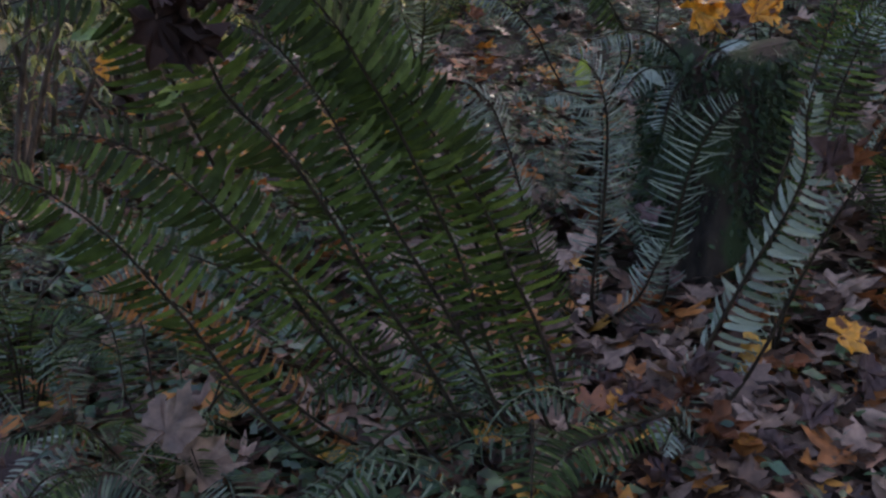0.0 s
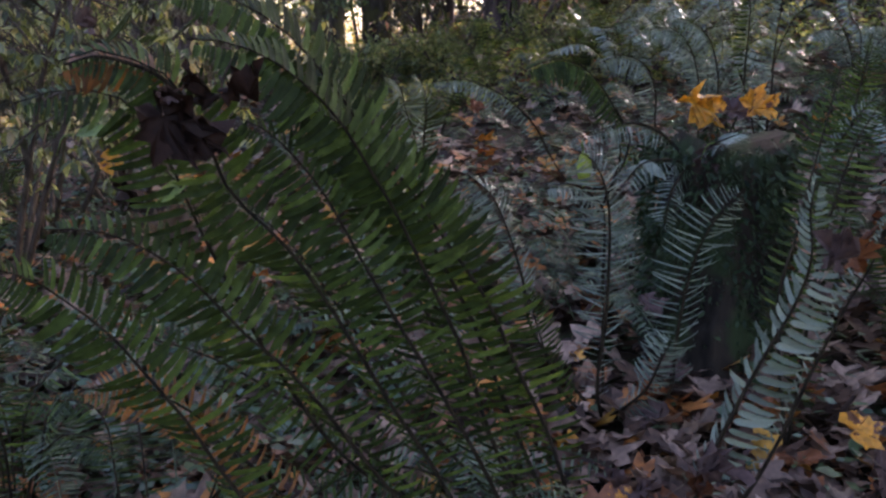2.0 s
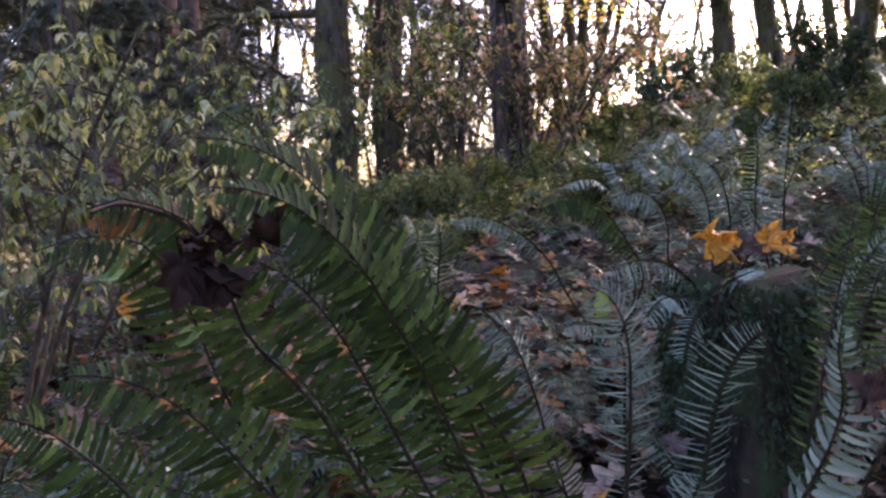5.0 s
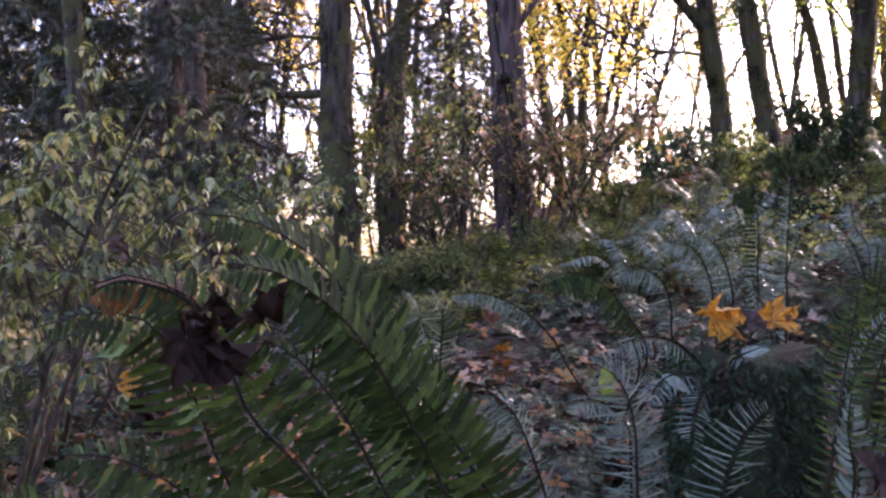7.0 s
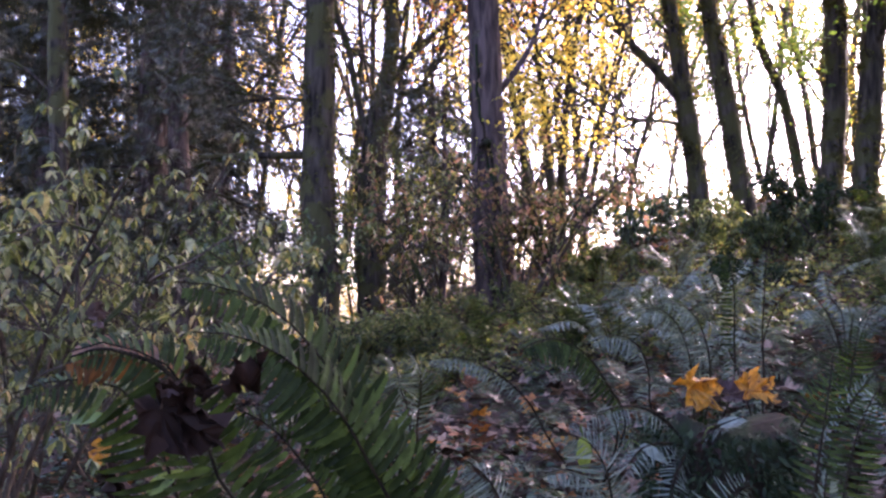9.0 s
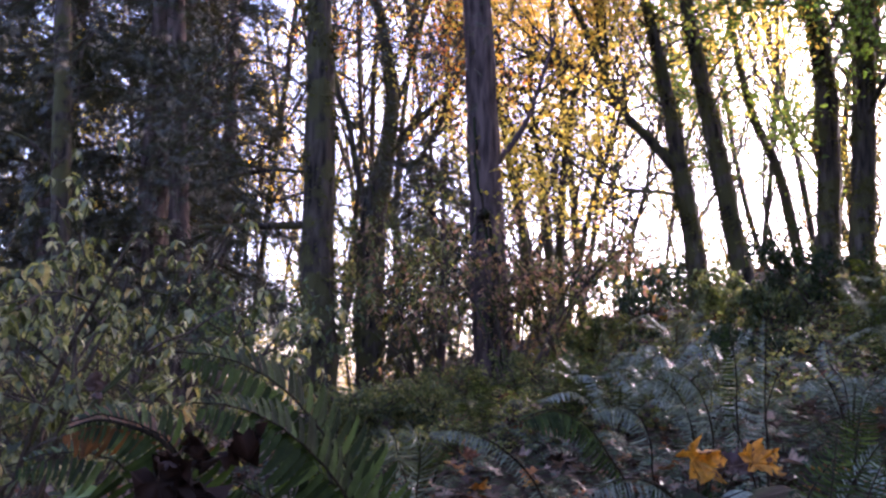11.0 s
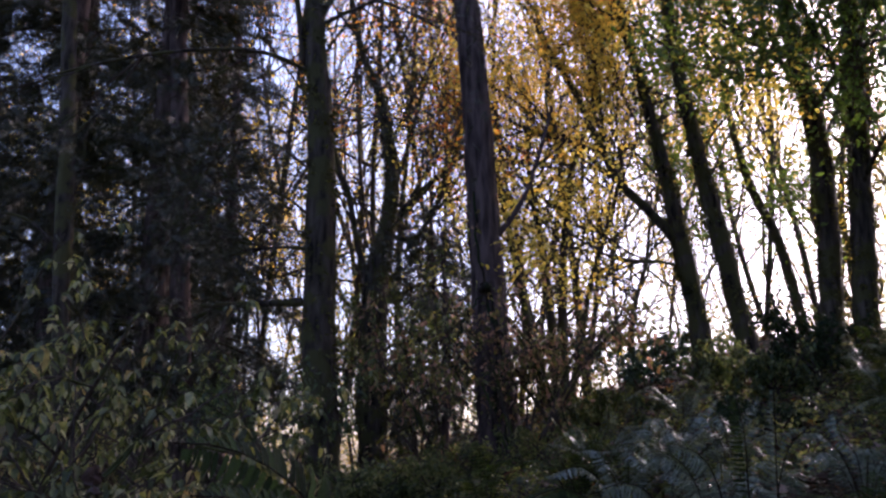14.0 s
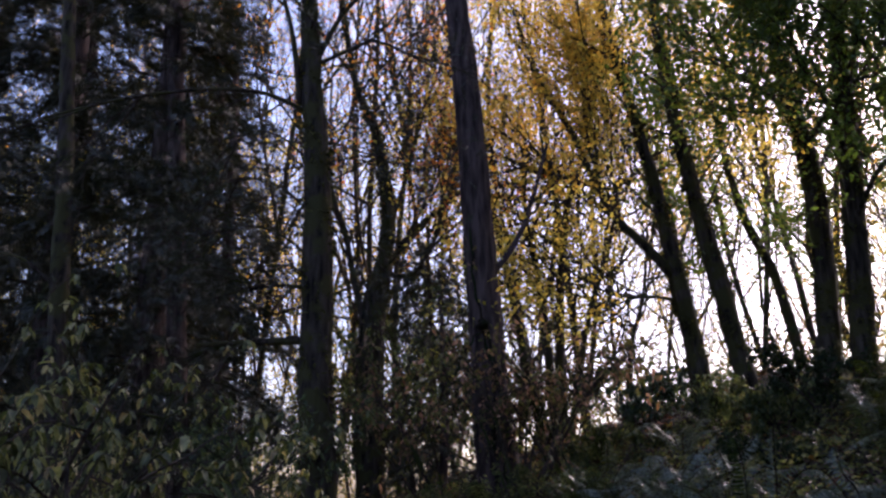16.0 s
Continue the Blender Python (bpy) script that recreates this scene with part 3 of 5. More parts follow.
    frond(fern, [b(-0.02, 0.06), (0.150, 1.620, 0.290), (0.019, 1.608, 0.430), (-0.096, 1.597, 0.589), (-0.192, 1.585, 0.737), (-0.262, 1.573, 0.853), (-0.329, 1.562, 0.932), (-0.396, 1.550, 0.976)], 0.062, 44, up)
    frond(fern, [b(-0.05, 0.06), (0.075, 1.620, 0.262), (-0.053, 1.608, 0.349), (-0.203, 1.597, 0.488), (-0.346, 1.585, 0.593), (-0.472, 1.573, 0.670), (-0.597, 1.562, 0.710), (-0.703, 1.550, 0.702)], 0.058, 44, up)
    frond(fern, [b(0.03, 0.05), (0.216, 1.600, 0.283), (0.101, 1.597, 0.462), (0.007, 1.593, 0.651), (-0.065, 1.590, 0.804), (-0.127, 1.587, 0.926), (-0.192, 1.583, 1.001), (-0.253, 1.580, 1.033)], 0.062, 46, up)
    for k in range(4):                                   # short fronds low round the base
        a = radians(150 + 38 * k)
        out = np.array([math.cos(a), math.sin(a), 0]) * RNG.uniform(0.35, 0.55)
        frond(fern, [base, base + out * 0.35 + [0, 0, 0.16], base + out * 0.75 + [0, 0, 0.22], base + out * 1.15 + [0, 0, 0.14]], 0.055, 26, (0, -0.2, 1))
    # withered, orange-brown pinnae under one arching tip, and a frond that has faded low down
    frond(fern, [(-0.345, 1.165, 1.172), (-0.371, 1.142, 1.213), (-0.402, 1.119, 1.231), (-0.435, 1.095, 1.240), (-0.465, 1.075, 1.230)], 0.042, 20, (0.1, -0.8, 0.4), M_FERN_DEAD, bare=0.15, droop=0.9, slim=0.8)
    frond(fern, [b(-0.06, 0.0), (-0.108, 1.460, 0.300), (-0.242, 1.417, 0.403), (-0.340, 1.373, 0.538), (-0.410, 1.330, 0.647), (-0.457, 1.287, 0.707), (-0.502, 1.243, 0.745), (-0.546, 1.200, 0.753)], 0.055, 36, up, M_FERN_DEAD, bare=0.35)
    return fern


build_main_fern()


def build_right_fern():
    reseed(105)
    base = np.array((0.500, 1.530, 0.332))
    base[2] = ground_height(base[0], base[1])
    fern = thing("sword_fern", tuple(base), "grey-green sword fern with broad glossy pinnae paled by sky sheen", "fern", "ferns on the slope")
    b = tuple(base)
    frond(fern, [b, (0.483, 1.500, 0.435), (0.513, 1.480, 0.527), (0.540, 1.460, 0.626), (0.569, 1.440, 0.730), (0.595, 1.420, 0.824), (0.602, 1.400, 0.914), (0.582, 1.380, 0.995), (0.579, 1.360, 1.053)], 0.074, 46, (-0.45, -0.55, 0.7), M_FERN_SHEEN, bare=0.10, pieces=True, slim=0.95, taper=3.0)
    frond(fern, [b, (0.591, 1.550, 0.371), (0.639, 1.530, 0.502), (0.681, 1.510, 0.649), (0.722, 1.490, 0.776), (0.753, 1.470, 0.866), (0.771, 1.450, 0.962)], 0.052, 34, (0.75, -0.5, 0.3), M_FERN_SHEEN, bare=0.2, pieces=True, slim=0.6)
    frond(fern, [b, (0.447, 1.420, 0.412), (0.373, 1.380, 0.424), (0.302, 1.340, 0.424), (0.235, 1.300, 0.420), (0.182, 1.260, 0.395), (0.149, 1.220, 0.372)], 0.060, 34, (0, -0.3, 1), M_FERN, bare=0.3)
    frond(fern, [b, (0.520, 1.475, 0.289), (0.484, 1.450, 0.337), (0.441, 1.425, 0.378), (0.416, 1.400, 0.344)], 0.050, 20, (-0.2, -0.7, 0.6), M_FERN_SHEEN, bare=0.1, slim=0.7)
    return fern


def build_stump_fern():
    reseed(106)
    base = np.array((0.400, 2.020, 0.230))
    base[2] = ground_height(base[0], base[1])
    fern = thing("sword_fern", tuple(base), "grey-green sword fern paled by sky sheen beside the stump", "fern", "ferns on the slope")
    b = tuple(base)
    frond(fern, [b, (0.374, 1.983, 0.425), (0.381, 1.966, 0.591), (0.380, 1.949, 0.749), (0.375, 1.931, 0.887), (0.355, 1.914, 0.974), (0.319, 1.897, 1.021), (0.272, 1.880, 1.038)], 0.085, 58, (0.1, -0.95, 0.3), M_FERN_SHEEN, pieces=True, slim=0.25)
    frond(fern, [b, (0.551, 2.000, 0.393), (0.561, 1.970, 0.532), (0.569, 1.940, 0.670), (0.581, 1.910, 0.787), (0.605, 1.880, 0.872), (0.640, 1.850, 0.928)], 0.085, 40, (0.1, -0.9, 0.4), M_FERN_SHEEN, pieces=True, slim=0.24)
    frond(fern, [b, (0.235, 2.100, 0.514), (0.200, 2.075, 0.672), (0.156, 2.050, 0.808), (0.109, 2.025, 0.903), (0.047, 2.000, 0.961)], 0.075, 52, (0.2, -0.7, 0.6), M_FERN_SHEEN, pieces=True, slim=0.26, bare=0.3)
    frond(fern, [b, (0.400, 2.080, 0.640), (0.386, 2.050, 0.836), (0.350, 2.025, 0.890), (0.307, 2.000, 0.920), (0.263, 1.975, 0.932), (0.221, 1.950, 0.931)], 0.042, 40, (0.1, -0.4, 0.9), M_FERN_SHEEN, bare=0.6, slim=0.5)
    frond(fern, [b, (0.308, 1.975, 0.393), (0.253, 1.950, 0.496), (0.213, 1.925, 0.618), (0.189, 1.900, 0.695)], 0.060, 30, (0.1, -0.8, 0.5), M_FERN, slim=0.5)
    frond(fern, [b, (0.472, 1.917, 0.439), (0.498, 1.883, 0.537), (0.512, 1.850, 0.604)], 0.060, 26, (0.1, -0.7, 0.7), M_FERN_SHEEN, slim=0.45)
    return fern


build_right_fern()
build_stump_fern()


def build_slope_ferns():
    """The ferns farther up, with fronds coloured pale for the sky's sheen."""
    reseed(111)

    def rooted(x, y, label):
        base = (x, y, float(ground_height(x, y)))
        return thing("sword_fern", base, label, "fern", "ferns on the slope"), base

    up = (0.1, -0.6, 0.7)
    fern, b = rooted(1.150, 3.050, "upright sword fern paled by sky sheen behind the stump")
    frond(fern, [b, (1.160, 3.100, 0.928), (1.158, 3.075, 1.071), (1.151, 3.050, 1.232), (1.153, 3.025, 1.370), (1.151, 3.000, 1.517)], 0.052, 52, (0.85, -0.45, 0.2), M_FERN_SHEEN, slim=0.6)
    frond(fern, [b, (1.167, 3.200, 0.917), (1.170, 3.175, 1.085), (1.204, 3.150, 1.251), (1.246, 3.125, 1.353), (1.297, 3.100, 1.393)], 0.06, 40, (0.4, -0.7, 0.5), M_FERN_SHEEN)
    frond(fern, [b, (1.085, 3.000, 0.930), (1.030, 2.960, 1.090), (0.985, 2.930, 1.180)], 0.06, 34, up, M_FERN_SHEEN)
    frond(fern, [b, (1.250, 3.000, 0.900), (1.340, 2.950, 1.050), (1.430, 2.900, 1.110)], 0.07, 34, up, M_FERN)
    fern, b = rooted(0.600, 3.350, "sword fern with drooping fronds, silvery with sky sheen, on the slope")
    frond(fern, [b, (0.430, 3.300, 0.800), (0.351, 3.260, 0.934), (0.252, 3.220, 1.033), (0.145, 3.180, 1.099), (0.050, 3.140, 1.133), (-0.052, 3.100, 1.131)], 0.06, 46, (0.1, -0.3, 1), M_FERN_SHEEN, bare=0.3, droop=0.7)
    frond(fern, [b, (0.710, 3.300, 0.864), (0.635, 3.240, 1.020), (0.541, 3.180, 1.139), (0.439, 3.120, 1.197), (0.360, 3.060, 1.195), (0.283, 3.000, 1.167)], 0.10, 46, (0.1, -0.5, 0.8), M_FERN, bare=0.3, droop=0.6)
    frond(fern, [b, (0.660, 3.240, 0.800), (0.640, 3.160, 0.930), (0.590, 3.080, 0.990)], 0.06, 30, up, M_FERN_SHEEN)
    fern, b = rooted(1.080, 3.600, "spreading sword fern with fronds silvery with sky sheen on the slope")
    frond(fern, [b, (0.895, 3.600, 0.873), (0.861, 3.550, 1.041), (0.804, 3.500, 1.159), (0.702, 3.450, 1.206), (0.602, 3.400, 1.185)], 0.075, 40, up, M_FERN_SHEEN, bare=0.3, droop=0.6)
    frond(fern, [b, (1.060, 3.600, 0.967), (1.024, 3.550, 1.133), (0.965, 3.500, 1.250), (0.883, 3.450, 1.307), (0.759, 3.400, 1.296)], 0.075, 40, up, M_FERN_SHEEN, bare=0.3, droop=0.6)
    frond(fern, [b, (1.131, 3.600, 0.966), (1.116, 3.550, 1.110), (1.056, 3.500, 1.250), (0.974, 3.450, 1.318), (0.871, 3.400, 1.340)], 0.075, 40, up, M_FERN_SHEEN, bare=0.3, droop=0.5)
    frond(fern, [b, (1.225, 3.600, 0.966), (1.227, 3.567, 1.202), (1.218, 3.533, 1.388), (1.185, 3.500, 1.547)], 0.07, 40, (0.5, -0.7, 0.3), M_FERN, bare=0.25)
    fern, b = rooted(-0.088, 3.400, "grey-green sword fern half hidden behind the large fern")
    frond(fern, [b, (-0.112, 3.400, 0.876), (-0.143, 3.333, 0.993), (-0.162, 3.267, 1.085), (-0.200, 3.200, 1.131)], 0.09, 36, up, M_FERN_SHEEN)
    frond(fern, [b, (-0.079, 3.400, 0.854), (-0.066, 3.333, 0.993), (-0.076, 3.267, 1.084), (-0.106, 3.200, 1.141)], 0.09, 36, up, M_FERN_SHEEN)
    fern, b = rooted(0.800, 1.850, "dark green sword fern with upright fronds on the bank")
    frond(fern, [b, (0.795, 1.800, 0.623), (0.810, 1.810, 0.774), (0.836, 1.820, 0.922), (0.876, 1.830, 1.054), (0.925, 1.840, 1.137)], 0.055, 40, (-0.5, -0.7, 0.4), M_FERN)
    frond(fern, [b, (0.708, 1.750, 0.691), (0.728, 1.748, 0.852), (0.749, 1.745, 0.994), (0.770, 1.742, 1.121), (0.783, 1.740, 1.210)], 0.050, 44, (-0.6, -0.7, 0.3), M_FERN)
    fern, b = rooted(1.220, 2.650, "grey-green sword fern on the bank beyond the stump")
    frond(fern, [b, (1.261, 2.600, 0.882), (1.197, 2.533, 0.991), (1.174, 2.467, 1.126), (1.167, 2.400, 1.255)], 0.06, 40, (-0.4, -0.7, 0.5), M_FERN)
    frond(fern, [b, (1.125, 2.600, 0.731), (1.130, 2.533, 0.893), (1.149, 2.467, 1.030), (1.196, 2.400, 1.130)], 0.06, 36, (-0.3, -0.7, 0.6), M_FERN_SHEEN)


build_slope_ferns()


def scatter_ferns():
    reseed(103)
    kinds = [loose_fern("sword_fern", 8, 0.62, 0.062, 34, M_FERN, 11, "dark green sword fern on the leafy slope"),
             loose_fern("sword_fern", 9, 0.62, 0.066, 36, M_FERN_SHEEN, 12, "grey-green sword fern with fronds paled by sky sheen"),
             loose_fern("sword_fern", 7, 0.50, 0.055, 32, M_FERN, 13, "small dark green sword fern among leaf litter")]
    spots = [(-0.55, 1.45, 2), (-0.95, 1.7, 0), (-0.75, 1.15, 2), (-1.3, 2.2, 0), (-0.35, 2.6, 2), (1.25, 2.2, 0), (1.6, 2.6, 1), (1.9, 3.7, 0), (2.2, 4.6, 1), (1.4, 4.6, 1), (2.9, 5.4, 0), (1.9, 5.8, 1), (1.0, 6.2, 0),
             (3.4, 6.6, 1), (2.4, 7.2, 0), (0.3, 6.3, 0), (-1.8, 3.2, 0), (-1.0, 3.6, 2), (1.5, 7.8, 0), (-2.4, 4.6, 0), (2.6, 3.4, 0), (4.2, 6.4, 1)]
    for k in range(16):
        y = RNG.uniform(4.6, 7.8)
        x = RNG.uniform(0.16, 0.6) * y
        spots.append((x, y, int(RNG.random() < 0.6)))
    for k in range(9):
        y = RNG.uniform(4.2, 6.2)
        spots.append((RNG.uniform(-0.10, 0.20) * y, y, 2 if k % 3 else 0))
    used = set()
    for x, y, k in spots:
        place = pose(x, y, float(ground_height(x, y)) - 0.01, 0, 0, RNG.random() * 360)
        if k in used:
            copy_thing(kinds[k], place)
        else:
            used.add(k)
            kinds[k].matrix_basis = place


scatter_ferns()

# ---------------- the stump and the larger fallen leaves ----------------


def build_stump():
    reseed(107)
    base = np.array((0.752, 2.350, 0.367))
    base[2] = ground_height(base[0], base[1]) - 0.03
    top = (0.727, 2.400, 0.989)
    stump = thing("tree_stump", tuple(base), "rotten dark tree stump overgrown with moss and leaves", "stump")
    height = top[2] - base[2]
    rings, sides = 14, 26
    verts = []
    for i in range(rings):
        u = i / (rings - 1)
        for k in range(sides):
            a = 2 * math.pi * k / sides
            r = (0.165 + 0.06 * (1 - u) ** 3) * (1 + 0.10 * math.sin(3 * a + 1) + 0.06 * math.sin(7 * a + 4 * u) + 0.03 * RNG.standard_normal())
            h = height * u * (1 + (0.05 * math.sin(2 * a + 0.6) + 0.015 * RNG.standard_normal()) * u ** 4)
            verts.append((base[0] + r * math.cos(a) + 0.03 * u, base[1] + r * math.sin(a), base[2] + h))
    quads = [(i * sides + k, i * sides + (k + 1) % sides, (i + 1) * sides + (k + 1) % sides, (i + 1) * sides + k) for i in range(rings - 1) for k in range(sides)]
    verts.append((base[0], base[1], base[2] + height * 0.97))
    quads = quads + [((rings - 1) * sides + k, (rings - 1) * sides + (k + 1) % sides, len(verts) - 1) for k in range(sides)]
    part("trunk", Shape().add(verts, quads), M_STUMP, stump)
    n = 5600
    a = RNG.random(n) * 2 * math.pi
    u = RNG.random(n) ** 0.75
    p = np.stack([base[0] + 0.185 * np.cos(a), base[1] + 0.185 * np.sin(a), base[2] + height * u * 1.02], -1)
    p = p + RNG.standard_normal((n, 3)) * 0.012
    x = np.stack([np.cos(a), np.sin(a), -0.9 + 0.6 * RNG.random(n)], -1) + RNG.standard_normal((n, 3)) * 0.6
    turns = frames_of(x, RNG.standard_normal((n, 3)) + np.stack([np.cos(a), np.sin(a), 1 + 0 * a], -1)) * RNG.uniform(0.01, 0.035, n)[:, None, None]
    tagged(part("overgrowth", Shape().add_many(LEAF_V, LEAF_F, turns, p), M_DARK, stump, "dark green leaves growing over the stump"), kind="stuff")


build_stump()


def build_stump_top_fern():
    base = np.array((0.658, 2.300, 0.942))
    fern = thing("small_fern", tuple(base), "small fern paled by sky sheen growing out of the stump", "fern", "ferns on the slope")
    b = tuple(base)
    frond(fern, [b, (0.563, 2.200, 0.963), (0.493, 2.150, 0.956), (0.441, 2.100, 0.914)], 0.045, 22, (0, -0.5, 1), M_FERN_SHEEN)
    frond(fern, [b, (0.558, 2.250, 1.031), (0.458, 2.200, 1.059), (0.363, 2.150, 1.043)], 0.05, 26, (0, -0.5, 1), M_FERN_SHEEN)
    frond(fern, [b, (0.677, 2.200, 0.999), (0.703, 2.150, 1.020), (0.727, 2.100, 1.039)], 0.04, 18, (0, -0.4, 1), M_FERN_SHEEN)
    frond(fern, [b, (0.581, 2.150, 0.905), (0.561, 2.120, 0.853), (0.550, 2.100, 0.800)], 0.045, 20, (0, -0.9, 0.4), M_FERN_SHEEN)


build_stump_top_fern()


def maple_leaf(place, size, xdir, face, material, label, curl=1.0, stem=0.7, stem_material=None, fold=0.0):
    place = np.asarray(place, float)
    reseed(abs(place[0]) * 3000 + place[2] * 700)
    ob = thing("maple_leaf", tuple(place), label, "leaf")
    ax = frames_of(np.array([xdir], float), np.array([face], float))[0]
    v = MAPLE_V.copy() + np.concatenate([[[0, 0, 0]], RNG.standard_normal((len(MAPLE_V) - 1, 3)) * 0.034])
    k = RNG.random(3) * 6
    v[:, 2] = v[:, 2] * curl + 0.15 * (curl - 1) * v[:, 1] ** 2 + 0.03 * curl * np.sin(v[:, 0] * 11 + k[0]) * np.sin(v[:, 1] * 9 + k[1])
    if fold > 3:
        v[:, 2] += 0.05 * np.sin(v[:, 0] * 17 + k[2]) + 0.04 * np.sin(v[:, 1] * 15 + v[:, 0] * 8 + k[0])
    if fold:                                             # the blade rolls up along its length
        a = v[:, 1] * fold
        v[:, 2], v[:, 1] = v[:, 2] * np.cos(a) + (1 - np.cos(a)) / fold, np.sin(a) / fold - v[:, 2] * np.sin(a)
    part("blade", Shape().add((ax @ (v * size).T).T + place, MAPLE_F), material, ob)
    if stem:
        s = ax @ np.array([[0, -0.35 * stem, -0.8 * stem], [0, 0.05, 0.10], [0.0, 0.0, -0.04]]) * size
        part("stem", tube(Shape(), curve((s.T + place), 8), [size * 0.012, size * 0.008], 5), stem_material or M_TAN, ob)
    return ob


maple_leaf((0.655, 2.290, 1.104), 0.160, (0.62, -0.1, -0.78), (-0.1, -0.85, 0.4), M_YELLOW, "golden yellow maple leaf on top of the stump", 2.4, fold=4.0)
maple_leaf((0.826, 2.320, 1.088), 0.120, (0.95, 0, 0.35), (0.3, -0.75, 0.6), M_YELLOW, "golden yellow maple leaf lying on the stump", 2.0, fold=1.8)
maple_leaf((0.785, 2.360, 1.076), 0.10, (0.9, 0, 0.3), (0, -0.6, 0.7), M_MAUVE, "greyish purple withered maple leaf on the stump", 2.0)
maple_leaf((0.678, 2.200, 0.985), 0.10, (0.2, 0, -1), (0.2, -0.9, 0.2), M_MAUVE, "greyish purple withered maple leaf hanging from the stump", 2.0)
maple_leaf((-0.362, 1.110, 1.165), 0.130, (0.45, 0.15, -0.9), (0.35, -0.9, 0.1), M_BROWN, "dark brown curled maple leaf caught on a fern frond", 1.6, fold=3.0, stem=0.2)
maple_leaf((-0.330, 1.125, 1.150), 0.110, (0.8, 0.1, -0.6), (-0.2, -0.9, 0.3), M_BROWN, "dark brown crumpled maple leaf hanging on a fern frond", 1.8, fold=5.0, stem=0.2)
maple_leaf((-0.318, 1.150, 1.190), 0.080, (-0.25, 0, 1), (-0.5, -0.7, 0.3), M_BROWN, "reddish brown curled maple leaf on a fern frond", 2.0, fold=8.0, stem=0.2)
maple_leaf((-0.272, 1.150, 1.192), 0.100, (0.85, 0, 0.5), (-0.3, -0.7, 0.5), M_BROWN, "reddish brown tightly rolled maple leaf on a fern frond", 2.0, fold=7.0, stem=0.2)
maple_leaf((-0.358, 1.105, 1.192), 0.045, (0.9, 0, -0.5), (0.1, -0.7, 0.6), M_MAUVE, "greyish purple leaf edge on the brown leaf", 1.6, stem=0, fold=4.0)
maple_leaf((-0.505, 1.330, 1.040), 0.100, (0.5, 0.1, -0.85), (0.3, -0.8, 0.3), M_BROWN, "dark brown shrivelled leaf hanging in the ferns", 2.4, fold=6.0, stem=0.5)
maple_leaf((-0.445, 1.110, 1.275), 0.055, (-0.1, 0.1, 1), (0.3, -0.9, 0.2), M_MAUVE, "small pale curled leaf on a withered frond tip", 2.0, fold=7.0, stem=0.2)
maple_leaf((-0.442, 1.300, 0.974), 0.11, (0.9, 0, -0.5), (0, -0.5, 0.9), M_TAN, "ochre tan maple leaf resting on a fern frond", 1.5, fold=4.0)
maple_leaf((-0.490, 1.300, 0.449), 0.15, (0.4, 0.6, 0.5), (-0.1, -0.5, 0.85), M_TAN, "pale tan maple leaf with a long stem lying on ferns", 1.2)
maple_leaf((-0.440, 1.280, 0.393), 0.15, (1, 0.2, -0.3), (0.2, -0.3, 0.9), M_TAN, "tan maple leaf with curled edge on the ferns", 1.6, fold=2.5)
maple_leaf((0.295, 1.850, 0.321), 0.09, (0, 0.4, 0.9), (0, -0.9, 0.4), M_YELLOW, "yellow maple leaf among the fern stalks", 0.8)
maple_leaf((0.357, 1.600, 0.333), 0.09, (1, 0.2, 0.1), (0, -0.6, 0.8), M_YELLOW, "yellow maple leaf on the ground", 1.0)
maple_leaf((0.838, 1.620, 0.486), 0.11, (1, 0.3, 0), (0, -0.5, 0.8), M_YELLOW, "yellow maple leaf on brown leaf litter", 1.0)
maple_leaf((-0.133, 1.800, 0.887), 0.055, (1, 0, 0), (0, -0.6, 0.8), M_YELLOW, "small yellow leaf behind the fern", 1.0)
maple_leaf((0.519, 1.500, 0.460), 0.12, (0.9, 0.3, 0.3), (0, -0.7, 0.7), M_MAUVE, "mauve brown maple leaf on the litter", 1.4, fold=3.0)
maple_leaf((0.919, 1.650, 0.353), 0.11, (0.9, 0.1, -0.3), (0, -0.7, 0.7), M_MAUVE, "greyish purple maple leaf on the litter", 1.4)
maple_leaf((0.544, 2.200, 0.573), 0.09, (0.9, 0.1, 0.1), (0, -0.7, 0.7), M_MAUVE, "dull purple maple leaf at the foot of the stump", 1.2)
maple_leaf((0.257, 2.400, 0.586), 0.09, (0.9, 0.1, -0.3), (0, -0.5, 0.8), M_TAN, "pale tan leaf on the slope", 1.8)
maple_leaf((0.160, 4.600, 0.932), 0.11, (0.9, 0.1, -0.3), (0, -0.7, 0.7), M_RUST, "rusty orange maple leaf on the slope", 1.8)
maple_leaf((-0.532, 1.350, 1.076), 0.045, (0.9, 0.1, -0.3), (0, -0.8, 0.5), M_YELLOW, "small orange leaf caught in ferns", 1.8)


maple_leaf((0.632, 1.350, 0.915), 0.110, (0.35, 0.1, 0.95), (-0.6, -0.7, 0.2), M_MAUVE, "mauve curled maple leaf caught on the pale fern", 1.8, fold=5.0, stem=0.5)
maple_leaf((0.690, 1.420, 0.900), 0.100, (0.3, 0.1, 0.95), (0.5, -0.8, 0.2), M_RUST, "rust-brown curled maple leaf caught on the pale fern", 1.8, fold=5.0, stem=0.5)
maple_leaf((0.464, 1.400, 0.513), 0.110, (0.7, 0.1, 0.6), (-0.3, -0.8, 0.5), M_MAUVE, "mauve rolled maple leaf at the foot of the pale fern", 1.8, fold=5.5, stem=0.9)
maple_leaf((0.450, 1.400, 0.470), 0.090, (0.4, 0.1, 0.8), (-0.4, -0.8, 0.3), M_RUST, "rust-brown rolled maple leaf at the foot of the pale fern", 1.8, fold=5.0, stem=0.4)
